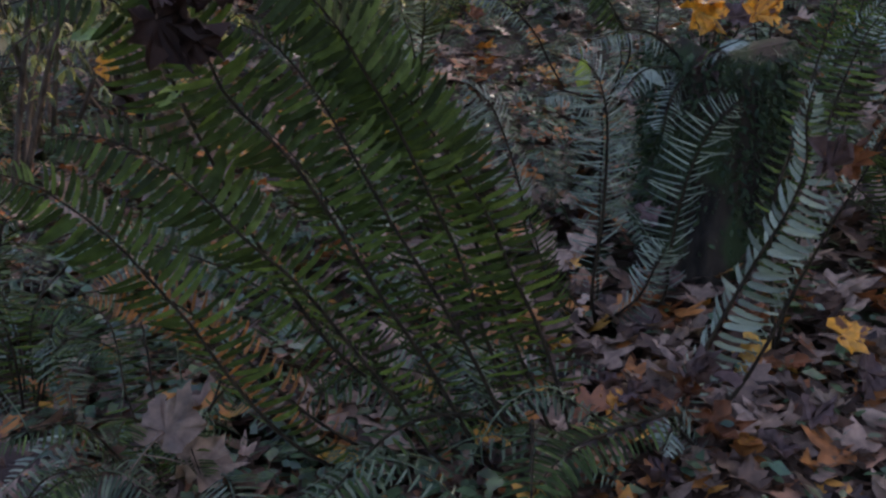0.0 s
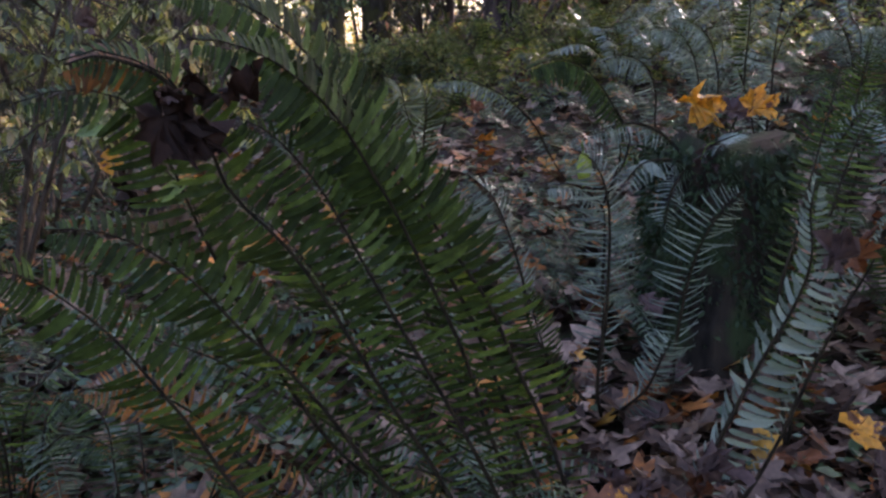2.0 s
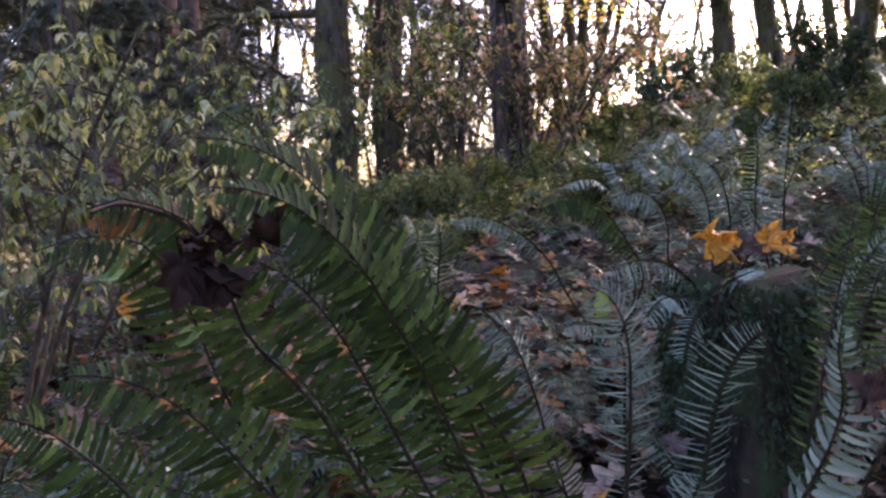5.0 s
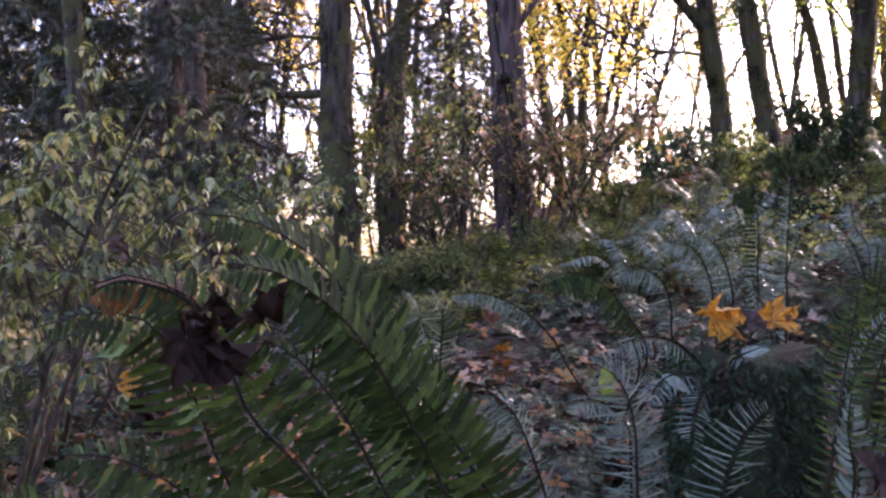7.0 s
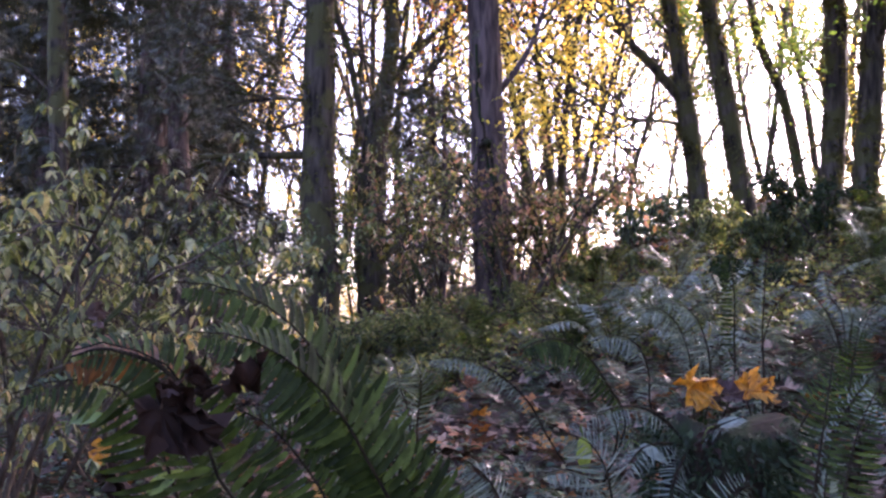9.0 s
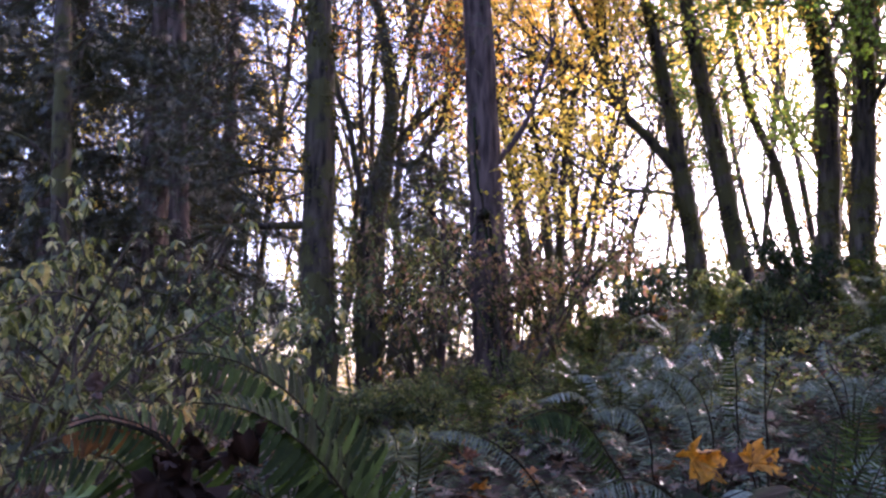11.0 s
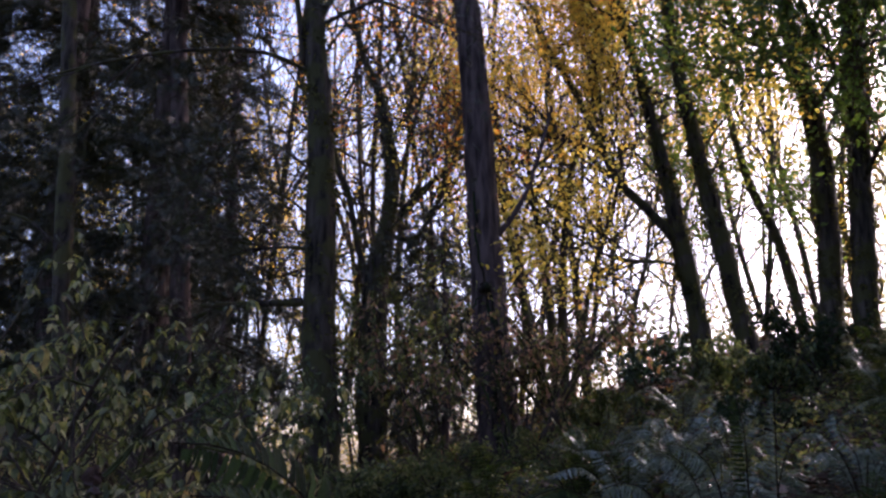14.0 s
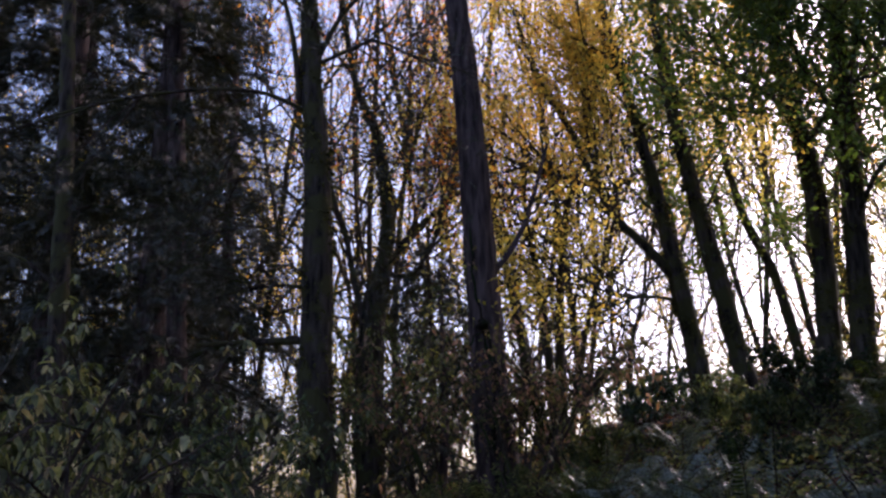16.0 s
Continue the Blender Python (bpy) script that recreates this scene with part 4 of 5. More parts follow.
maple_leaf((0.900, 1.620, 0.400), 0.120, (0.7, 0.2, -0.5), (0, -0.7, 0.7), M_MAUVE, "flat greyish purple maple leaf on the bank", 1.0)


def broad_leaf(place, size, xdir, face, label, material=M_FRESH):
    """A plain oval leaf of a low plant, on a thin stem."""
    place = np.asarray(place, float)
    ob = thing("broad_leaf", tuple(place), label, "leaf")
    ax = frames_of(np.array([xdir], float), np.array([face], float))[0]
    rim = [(0.0, 0.0), (0.12, 0.13), (0.3, 0.2), (0.5, 0.21), (0.7, 0.16), (0.88, 0.07), (1.0, 0.0)]
    v = [(x, 0, -0.06 - 0.2 * x * x) for x, _ in rim] + [(x, y, 0.02 - 0.2 * x * x) for x, y in rim[1:-1]] + [(x, -y, 0.02 - 0.2 * x * x) for x, y in rim[1:-1]]
    f = [(0, 1, 7), (0, 12, 1), (5, 6, 11), (5, 16, 6)] + [(i, i + 1, i + 7, i + 6) for i in range(1, 5)] + [(i + 1, i, i + 11, i + 12) for i in range(1, 5)]
    part("blade", Shape().add((ax @ (np.array(v) * size).T).T + place, f), material, ob)
    part("stem", tube(Shape(), curve([place, place - ax[:, 0] * size * 0.3, place - ax[:, 0] * size * 0.5 - [0, 0, size * 0.4]], 5), [size * 0.02, size * 0.015], 4), M_FRESH, ob)


broad_leaf((-0.425, 1.250, 1.030), 0.060, (0.75, 0, 0.6), (0.2, -0.7, 0.6), "fresh green oval leaf beside the fern")
broad_leaf((-0.580, 1.350, 1.118), 0.065, (1, 0, 0.25), (0.1, -0.6, 0.8), "fresh green oval leaf among the shrubs")
broad_leaf((0.322, 2.000, 1.010), 0.090, (0.1, 0, -1), (0.1, -0.9, 0.2), "yellow-green oval leaf hanging by the stump")
broad_leaf((0.500, 2.200, 0.960), 0.085, (0.8, -0.2, -0.4), (-0.3, -0.6, 0.8), "pale green broad leaf on the stump", M_FERN_SHEEN_PIECE)
broad_leaf((0.690, 2.180, 1.010), 0.080, (0.9, -0.1, 0.3), (-0.1, -0.7, 0.7), "pale green broad leaf under the golden leaves", M_FERN_SHEEN_PIECE)


def bank_leaves():
    """The larger leaves on the bank beside the pale fern, lying this way and that."""
    kinds = ((M_TAN, "tan withered maple leaf on the bank"), (M_MAUVE, "dull purple-brown maple leaf on the bank"), (M_RUST, "rust-brown curled maple leaf on the bank"))
    rng = np.random.default_rng(77)
    for k in range(26):
        y = rng.uniform(1.35, 2.3)
        x = y * rng.uniform(0.22, 0.58)
        a = rng.random() * 2 * math.pi
        m, label = kinds[k % 3]
        face = rng.standard_normal(3) * 0.35 + [0, -0.25, 1]
        maple_leaf((x, y, float(ground_height(x, y)) + rng.uniform(0.04, 0.09)), rng.uniform(0.08, 0.13), (math.cos(a), math.sin(a), rng.uniform(-0.3, 0.3)), tuple(face), m, label, rng.uniform(1.0, 2.2), stem=0.6, fold=rng.uniform(0.5, 4.0))


bank_leaves()

# ---------------- trees ----------------


def sprig(sh, tips, p, d, length, r, level, rise=0.12, bend=0.25, kids=4, fan=0.75, coarse=False):
    """A branch with its side branches, down to twigs; tips gathers where leaves sit."""
    steps = 4 if coarse else 5
    line = [np.asarray(p, float)]
    d = unit(d)
    for i in range(steps):
        d = unit(d + RNG.standard_normal(3) * bend * 0.5 + np.array([0, 0, rise]))
        line.append(line[-1] + d * length / steps)
    line = np.array(line)
    tube(sh, line, [r, r * 0.45], 5 if level > 1 and not coarse else 3, cap=False)
    if level <= 1:
        tips.extend(line[2:])
    if level > 0:
        for k in range(kids):
            t = 0.25 + 0.75 * (k + RNG.random()) / kids
            i = min(int(t * steps), steps - 1)
            q = line[i] + (line[i + 1] - line[i]) * (t * steps - i)
            side = RNG.standard_normal(3)
            dd = unit(unit(line[i + 1] - line[i]) + unit(side) * fan * RNG.uniform(0.6, 1.2))
            sprig(sh, tips, q, dd, length * RNG.uniform(0.45, 0.7), r * 0.5, level - 1, rise, bend, kids, fan, coarse)


def leaves_at(tips, per, size, jitter, droop=0.5, shape=(OVAL_V, OVAL_F), wide=1.3):
    tips = np.asarray(tips)
    p = np.repeat(tips, per, 0)
    n = len(p)
    p = p + RNG.standard_normal((n, 3)) * jitter
    x = flat_dirs(n)
    x[:, 2] = -droop + RNG.standard_normal(n) * 0.5
    turns = frames_of(x, RNG.standard_normal((n, 3)) + [0, 0, 0.6]) * (size * RNG.uniform(0.6, 1.25, n))[:, None, None]
    turns[:, :, 1] *= wide
    return Shape().add_many(*shape, turns, p)


def whorls_at(tips, leaves, size, droop=0.7, shape=(OVAL_V, OVAL_F), wide=0.95):
    """Tufts of leaves that spread from the twig ends and hang."""
    tips = np.asarray(tips)
    n = len(tips) * leaves
    p = np.repeat(tips, leaves, 0) + RNG.standard_normal((n, 3)) * size * 0.12
    a = (np.tile(np.arange(leaves), len(tips)) + 0.5 * RNG.random(n)) * 2 * math.pi / leaves + np.repeat(RNG.random(len(tips)) * 6, leaves)
    x = np.stack([np.cos(a), np.sin(a), -droop + 0.45 * RNG.standard_normal(n)], -1)
    face = np.stack([0.5 * np.cos(a), 0.5 * np.sin(a), 1 + 0 * a], -1) + RNG.standard_normal((n, 3)) * 0.25
    turns = frames_of(x, face) * (size * RNG.uniform(0.6, 1.2, n))[:, None, None]
    turns[:, :, 1] *= wide
    return Shape().add_many(*shape, turns, p)


def tree(points, radii, label, material=M_BARK_MOSS, limbs=(), crown=None, crown_material=M_CANOPY, twig=(1.6, 0.03, 2), leaf=0.075, per=2, jitter=0.12,
         top=0, sides=14, name="tree", droop=0.5, up=0.12, fan=0.75, shape=(OVAL_V, OVAL_F), crown_label="", leafy=1.0):
    """A tree from its foot up; limbs are lines with a radius, and twigs grow from the limbs and from the trunk's top."""
    line = curve(points, 34)
    reseed(abs(points[0][0]) * 1000 + points[0][1] * 100)
    foot = line[0].copy()
    foot[2] = ground_height(foot[0], foot[1])
    if line[0][2] > foot[2] - 0.1:
        line = np.vstack([[foot[0], foot[1], foot[2] - 0.15], line])
    ob = thing(name, tuple(foot), label, "tree", "trees of the wood")
    part("trunk", tube(Shape(), line, radii, sides, 0.07 if material is M_BARK else 0.12), material, ob)
    if material is M_BARK_MOSS and radii[0] > 0.1:
        n = 2600
        t = RNG.random(n) * 30
        i = t.astype(int)
        q = line[i] + (line[i + 1] - line[i]) * (t - i)[:, None]
        a = RNG.random(n) * 2 * math.pi
        out = np.stack([np.cos(a), np.sin(a), 0 * a], -1)
        grown = np.sin(q[:, 2] * 4 + a * 2) + np.sin(q[:, 2] * 9.3 + a) + 0.7 * RNG.standard_normal(n) > 0.3
        rad = np.interp(t / 34, np.linspace(0, 1, len(radii)), radii)
        turns = frames_of(out[grown] + RNG.standard_normal((grown.sum(), 3)) * 0.5 - [0, 0, 0.5], RNG.standard_normal((grown.sum(), 3))) * RNG.uniform(0.03, 0.085, grown.sum())[:, None, None]
        tagged(part("moss", Shape().add_many(LEAF_V, LEAF_F, turns, (q + out * (rad * 0.97)[:, None])[grown]), M_MOSS, ob), kind="stuff")
    twigs, tips = Shape(), []
    for pts, r in limbs:
        ll = curve(pts, 14)
        part("limb", tube(Shape(), ll, [r, r * 0.45], 8, 0.06), material, ob)
        if crown:
            for k in range(crown):
                i = 4 + int(RNG.random() * 10)
                d = unit(ll[min(i + 1, 14)] - ll[i - 1]) + unit(RNG.standard_normal(3)) * fan
                sprig(twigs, tips, ll[i], d, twig[0] * RNG.uniform(0.6, 1.1), twig[1], twig[2], up, fan=fan)
    for k in range(top):
        i = int(len(line) * (0.45 + 0.55 * RNG.random())) - 1
        d = unit(RNG.standard_normal(3) * [1, 0.8, 0.3]) + [0, 0, 0.3]
        sprig(twigs, tips, line[i], d, twig[0] * RNG.uniform(0.7, 1.2), twig[1], twig[2], up, fan=fan)
    if twigs.n:
        tagged(part("branchwork", twigs, M_TWIG, ob), kind="stuff")
    if tips and leafy < 1:
        tips = [q for q in tips if RNG.random() < leafy]
    if tips:
        tagged(part("crown", leaves_at(tips, per, leaf, jitter, droop, shape), crown_material, ob, crown_label), kind="stuff")
    return ob


# the straight grey trunk
tree([(0.571, 8.000, 1.208), (0.500, 8.000, 2.403), (0.462, 8.000, 3.339), (0.414, 8.000, 4.562), (0.349, 8.000, 5.675), (0.230, 8.000, 7.193), (0.095, 8.000, 9.888), (-0.023, 8.000, 13.222)],
     [0.205, 0.18, 0.16, 0.15, 0.14, 0.125, 0.11, 0.09, 0.05], "tall straight tree trunk with furrowed grey-brown bark", M_BARK, sides=20,
     limbs=[([(0.595, 8.000, 3.423), (0.815, 8.100, 3.739), (0.977, 8.200, 4.096), (1.232, 8.400, 4.915)], 0.035)], crown=3, crown_material=M_CANOPY, twig=(0.9, 0.015, 2), per=1)
# mossy trunk with a dead side branch
tree([(-0.936, 7.200, 0.821), (-0.975, 7.200, 1.635), (-1.020, 7.200, 2.297), (-1.021, 7.200, 3.087), (-1.038, 7.200, 4.130), (-1.101, 7.200, 5.010), (-1.158, 7.200, 5.937), (-1.288, 7.200, 7.677)],
     [0.15, 0.145, 0.145, 0.135, 0.12, 0.10, 0.08, 0.05], "mossy tree trunk with drooping side branches and a broken dead limb", M_BARK_MOSS,
     limbs=[([(-1.092, 7.200, 2.629), (-1.482, 7.100, 2.602), (-1.976, 7.000, 2.566)], 0.040), ([(-1.146, 7.200, 4.758), (-1.502, 7.000, 4.853), (-1.950, 6.800, 4.794), (-2.551, 6.600, 4.625), (-3.190, 6.400, 4.352)], 0.022),
            ([(-1.099, 7.200, 3.088), (-1.337, 7.000, 3.063), (-1.713, 6.800, 2.942)], 0.018),
            ([(-1.108, 7.200, 3.394), (-1.373, 7.100, 3.569), (-1.647, 7.000, 3.589), (-1.902, 6.900, 3.407)], 0.012),
            ([(-1.120, 7.200, 3.811), (-1.428, 7.300, 4.089), (-1.708, 7.400, 4.183), (-1.988, 7.500, 4.112)], 0.012),
            ([(-1.133, 7.200, 4.292), (-1.393, 7.300, 4.555), (-1.676, 7.400, 4.658), (-1.956, 7.500, 4.533)], 0.012),
            ([(-0.967, 7.200, 3.497), (-0.856, 7.300, 3.632), (-0.713, 7.400, 3.557)], 0.010), ([(-1.060, 7.200, 5.238), (-0.734, 7.300, 5.467), (-0.475, 7.400, 5.583), (0.064, 7.500, 5.341)], 0.022),
            ([(-1.205, 7.200, 4.842), (-1.288, 7.100, 5.524), (-1.418, 7.000, 6.040)], 0.035), ([(-1.062, 7.200, 5.295), (-0.847, 7.300, 5.821), (-0.536, 7.400, 6.249)], 0.03)],
     crown=4, crown_material=M_NEEDLE, twig=(0.9, 0.010, 2), per=1, up=-0.05, leaf=0.11, top=12, shape=(NEEDLE_V, NEEDLE_F), leafy=0.6)
# forked maple
tree([(-0.710, 9.910, 0.522), (-0.750, 9.910, 1.765), (-0.761, 9.910, 2.677), (-0.717, 9.910, 3.420), (-0.601, 9.910, 3.976), (-0.539, 9.910, 4.834), (-0.686, 9.910, 5.726), (-0.943, 9.910, 6.417), (-1.144, 9.900, 7.687), (-1.319, 9.900, 9.029)],
     [0.175, 0.17, 0.16, 0.15, 0.11, 0.075, 0.055, 0.04, 0.03, 0.015], "forked mossy maple tree with orange autumn leaves", M_BARK_MOSS,
     limbs=[([(-0.795, 9.910, 3.215), (-0.937, 9.910, 3.767), (-1.059, 9.790, 4.436), (-1.175, 9.680, 4.754), (-1.286, 9.680, 5.477)], 0.05),
            ([(-0.586, 9.910, 3.870), (-0.368, 10.030, 4.330), (0.085, 10.150, 4.807), (0.448, 10.270, 5.150)], 0.05),
            ([(-0.537, 9.910, 4.473), (-0.301, 10.030, 5.249), (-0.125, 10.150, 6.066), (0.173, 10.270, 6.926)], 0.035),
            ([(-0.600, 9.910, 3.905), (-0.258, 9.790, 3.872), (-0.056, 9.680, 4.118), (0.348, 9.680, 4.501)], 0.03)],
     crown=8, crown_material=M_ORANGE, twig=(1.6, 0.016, 2), per=2, leaf=0.055, up=0.2, top=16, fan=0.6, leafy=0.5)
# right-hand pair that lean together
tree([(2.918, 9.200, 1.952), (2.841, 9.200, 2.748), (2.738, 9.200, 3.511), (2.631, 9.200, 4.300), (2.438, 9.200, 5.399), (2.202, 9.200, 6.553), (1.975, 9.200, 8.238)],
     [0.125, 0.11, 0.10, 0.08, 0.065, 0.05, 0.03], "leaning mossy tree with a long forked limb and golden leaves", M_BARK_MOSS,
     limbs=[([(2.683, 9.200, 3.640), (2.333, 9.100, 4.005), (2.042, 9.000, 4.269), (1.786, 9.000, 4.835), (1.556, 9.000, 5.449), (1.192, 9.000, 6.153)], 0.06),
            ([(2.011, 9.000, 4.269), (1.711, 9.000, 4.567), (1.404, 9.000, 4.802), (0.964, 9.000, 4.938)], 0.025),
            ([(1.928, 9.000, 4.500), (1.801, 9.000, 5.174), (1.758, 9.000, 5.657)], 0.025), ([(2.635, 9.200, 3.382), (2.298, 9.100, 3.392), (1.900, 9.000, 3.276)], 0.02)],
     crown=8, crown_material=M_CANOPY, twig=(1.5, 0.014, 2), per=5, leaf=0.05, top=14, fan=0.6)
tree([(3.312, 9.000, 2.232), (3.183, 9.000, 3.084), (3.057, 9.000, 3.843), (2.919, 9.000, 4.697), (2.769, 9.000, 5.795), (2.688, 9.000, 7.097), (2.613, 9.000, 9.280)],
     [0.12, 0.105, 0.10, 0.085, 0.07, 0.055, 0.03], "slender leaning tree with mossy grey bark", M_BARK_MOSS,
     limbs=[([(2.741, 9.000, 5.865), (2.401, 8.900, 6.025), (1.803, 8.800, 6.043)], 0.02)], crown=6, crown_material=M_CANOPY, twig=(1.4, 0.014, 2), per=5, top=14, leaf=0.05)
tree([(4.161, 9.400, 2.208), (4.008, 9.400, 3.097), (3.877, 9.400, 3.754), (3.638, 9.400, 4.363), (3.475, 9.400, 5.200), (3.402, 9.400, 5.995)],
     [0.065, 0.06, 0.055, 0.05, 0.035, 0.015], "thin leaning tree against the bright sky", M_BARK_MOSS, top=12, crown_material=M_CANOPY_GREEN, twig=(1.0, 0.01, 2), per=4, leaf=0.06)
tree([(3.858, 8.400, 1.888), (3.941, 8.400, 2.787), (4.011, 8.400, 3.668), (4.006, 8.400, 4.590), (3.885, 8.400, 5.490), (3.803, 8.400, 6.568), (3.806, 8.400, 7.995)],
     [0.125, 0.115, 0.11, 0.105, 0.09, 0.075, 0.04], "dark ivy-clad tree with green leaves", M_BARK_MOSS,
     limbs=[([(3.961, 8.400, 5.036), (3.380, 7.800, 5.190), (2.724, 7.200, 5.172)], 0.03), ([(3.946, 8.400, 5.490), (4.021, 7.800, 5.934), (4.081, 7.200, 6.048)], 0.03), ([(4.002, 8.400, 4.844), (4.060, 7.600, 5.087), (4.168, 7.000, 5.005)], 0.03)],
     crown=8, crown_material=M_CANOPY_GREEN, twig=(1.2, 0.012, 2), per=4, top=10, leaf=0.065)
tree([(3.988, 8.000, 1.754), (4.134, 8.000, 3.269), (4.243, 8.000, 4.733), (4.367, 8.000, 6.646)], [0.12, 0.11, 0.10, 0.07], "dark tree trunk hung with green foliage", M_BARK_MOSS,
     limbs=[([(4.171, 8.000, 3.842), (4.178, 7.400, 4.194), (4.281, 7.000, 4.299)], 0.03), ([(4.237, 8.000, 4.431), (3.780, 7.400, 4.872), (3.365, 7.000, 5.118)], 0.03)],
     crown=8, crown_material=M_CANOPY_GREEN, twig=(1.2, 0.012, 2), per=4, top=12, leaf=0.065)
# the many-stemmed group right of the grey trunk
for pts, r in (([(1.515, 11.000, 1.807), (1.472, 11.000, 3.118), (1.386, 11.000, 4.187), (1.278, 11.000, 4.898), (1.271, 11.000, 6.043)], 0.075), ([(1.646, 11.200, 1.816), (1.670, 11.200, 3.304), (1.774, 11.200, 4.478), (1.993, 11.200, 5.706)], 0.085),
               ([(1.676, 11.000, 1.877), (2.020, 11.000, 3.493), (2.367, 11.000, 4.497), (2.569, 11.000, 5.461)], 0.05), ([(2.569, 11.500, 2.200), (2.676, 11.500, 3.197), (2.915, 11.500, 3.990), (3.052, 11.500, 4.974)], 0.05)):
    tree(pts, [r, r * 0.8, r * 0.55, r * 0.3], "slim many-branched tree with thin upright twigs", M_BARK_MOSS, top=13, crown_material=M_CANOPY, twig=(2.2, 0.018, 2), per=2, leaf=0.05, up=0.3, fan=0.5, sides=9, leafy=0.35)
# trunks on the darker side
tree([(-2.603, 9.000, 1.046), (-2.740, 9.000, 2.922), (-2.870, 9.000, 4.848), (-3.085, 9.000, 7.708)], [0.12, 0.11, 0.10, 0.08], "grey tree trunk behind conifer boughs", M_BARK, sides=12,
     limbs=[([(-2.70, 9.0, 2.5), (-3.05, 8.9, 2.75), (-3.40, 8.8, 2.80)], 0.022), ([(-2.85, 9.0, 4.6), (-2.50, 8.9, 4.85), (-2.20, 8.8, 4.90)], 0.020)])
tree([(-3.431, 8.000, 1.078), (-3.577, 8.000, 3.019), (-3.689, 8.000, 4.754), (-3.865, 8.000, 6.993)], [0.10, 0.09, 0.08, 0.06], "slim dark trunk behind the shrubs", M_BARK_MOSS, sides=12,
     limbs=[([(-3.60, 8.0, 3.3), (-3.95, 7.9, 3.6), (-4.30, 7.8, 3.65)], 0.020), ([(-3.67, 8.0, 4.4), (-3.30, 7.9, 4.7), (-3.00, 7.8, 4.70)], 0.018)])


def conifer(foot, height, radius, reach, start, label, seed, thick=50):
    rng = np.random.default_rng(seed)
    foot = np.array([foot[0], foot[1], float(ground_height(foot[0], foot[1])) - 0.1])
    ob = thing("conifer_tree", tuple(foot), label, "tree", "trees of the wood")
    part("trunk", tube(Shape(), curve([foot, foot + [0.05, 0, height * 0.5], foot + [0, 0, height]], 20), [radius, radius * 0.7, 0.02], 12, 0.05), M_BARK, ob)
    boughs, pos, dirs = Shape(), [], []
    count = int(height * 11)
    for k in range(count):
        h = start + (height - start) * (k + rng.random()) / count
        a = rng.random() * 2 * math.pi
        ln = reach * (1 - 0.75 * h / height) * rng.uniform(0.6, 1.1)
        out = np.array([math.cos(a), math.sin(a), 0])
        p = foot + [0, 0, h]
        line = curve([p, p + out * ln * 0.4 + [0, 0, 0.06 * ln], p + out * ln * 0.8 - [0, 0, 0.08 * ln], p + out * ln - [0, 0, 0.30 * ln]], 10)
        tube(boughs, line, [0.018, 0.005], 4, cap=False)
        m = int(ln * thick)
        t = rng.random(m) ** 0.7 * 10
        i = np.minimum(t.astype(int), 9)
        q = line[i] + (line[i + 1] - line[i]) * (t - i)[:, None]
        side = np.cross(out, (0, 0, 1)) * rng.choice([-1, 1], m)[:, None]
        spread = rng.random(m)[:, None] * 0.35 * ln * (1.1 - t[:, None] / 10)
        pos.append(q + side * spread + rng.standard_normal((m, 3)) * 0.03 - np.array([0, 0, 1]) * spread * 0.35)
        dirs.append(side * 0.8 + out * 0.7 - np.array([0, 0, 0.35]) + rng.standard_normal((m, 3)) * 0.3)
    tagged(part("boughwork", boughs, M_TWIG, ob), kind="stuff")
    pos, dirs = np.concatenate(pos), np.concatenate(dirs)
    turns = frames_of(dirs, rng.standard_normal((len(pos), 3)) * 0.5 + [0, 0, 1]) * rng.uniform(0.16, 0.34, len(pos))[:, None, None]
    tagged(part("crown", Shape().add_many(NEEDLE_V, NEEDLE_F, turns, pos), M_NEEDLE, ob, "dark green drooping needle sprays"), kind="stuff")
    return ob


conifer((-3.211, 9.500, 1.153), 18, 0.19, 1.7, 1.2, "dark conifer with drooping boughs", 3, 62)
conifer((-2.922, 11.500, 1.121), 9, 0.12, 1.3, 0.8, "dark green conifer behind the mossy trunk", 4, 14)
conifer((-5.091, 11.000, 1.140), 18, 0.18, 1.9, 0.8, "dark conifer at the edge of the wood", 5)
conifer((-5.6, 12.5), 19, 0.18, 2.8, 0.8, "dark conifer deeper in the wood", 7, 32)
conifer((-7.6, 13.5), 13, 0.16, 2.8, 0.8, "dark conifer deeper in the wood", 8, 32)
conifer((-3.7, 13.5), 18, 0.15, 1.5, 0.8, "slim dark conifer deeper in the wood", 9, 22)
conifer((0.059, 9.600, 1.136), 2.6, 0.05, 0.75, 0.3, "small dark conifer beside the great trunk", 16, 30)
conifer((-0.074, 12.000, 1.099), 3.6, 0.07, 1.3, 0.3, "small dark conifer sapling under the maples", 6)

# ---------------- shrubs ----------------


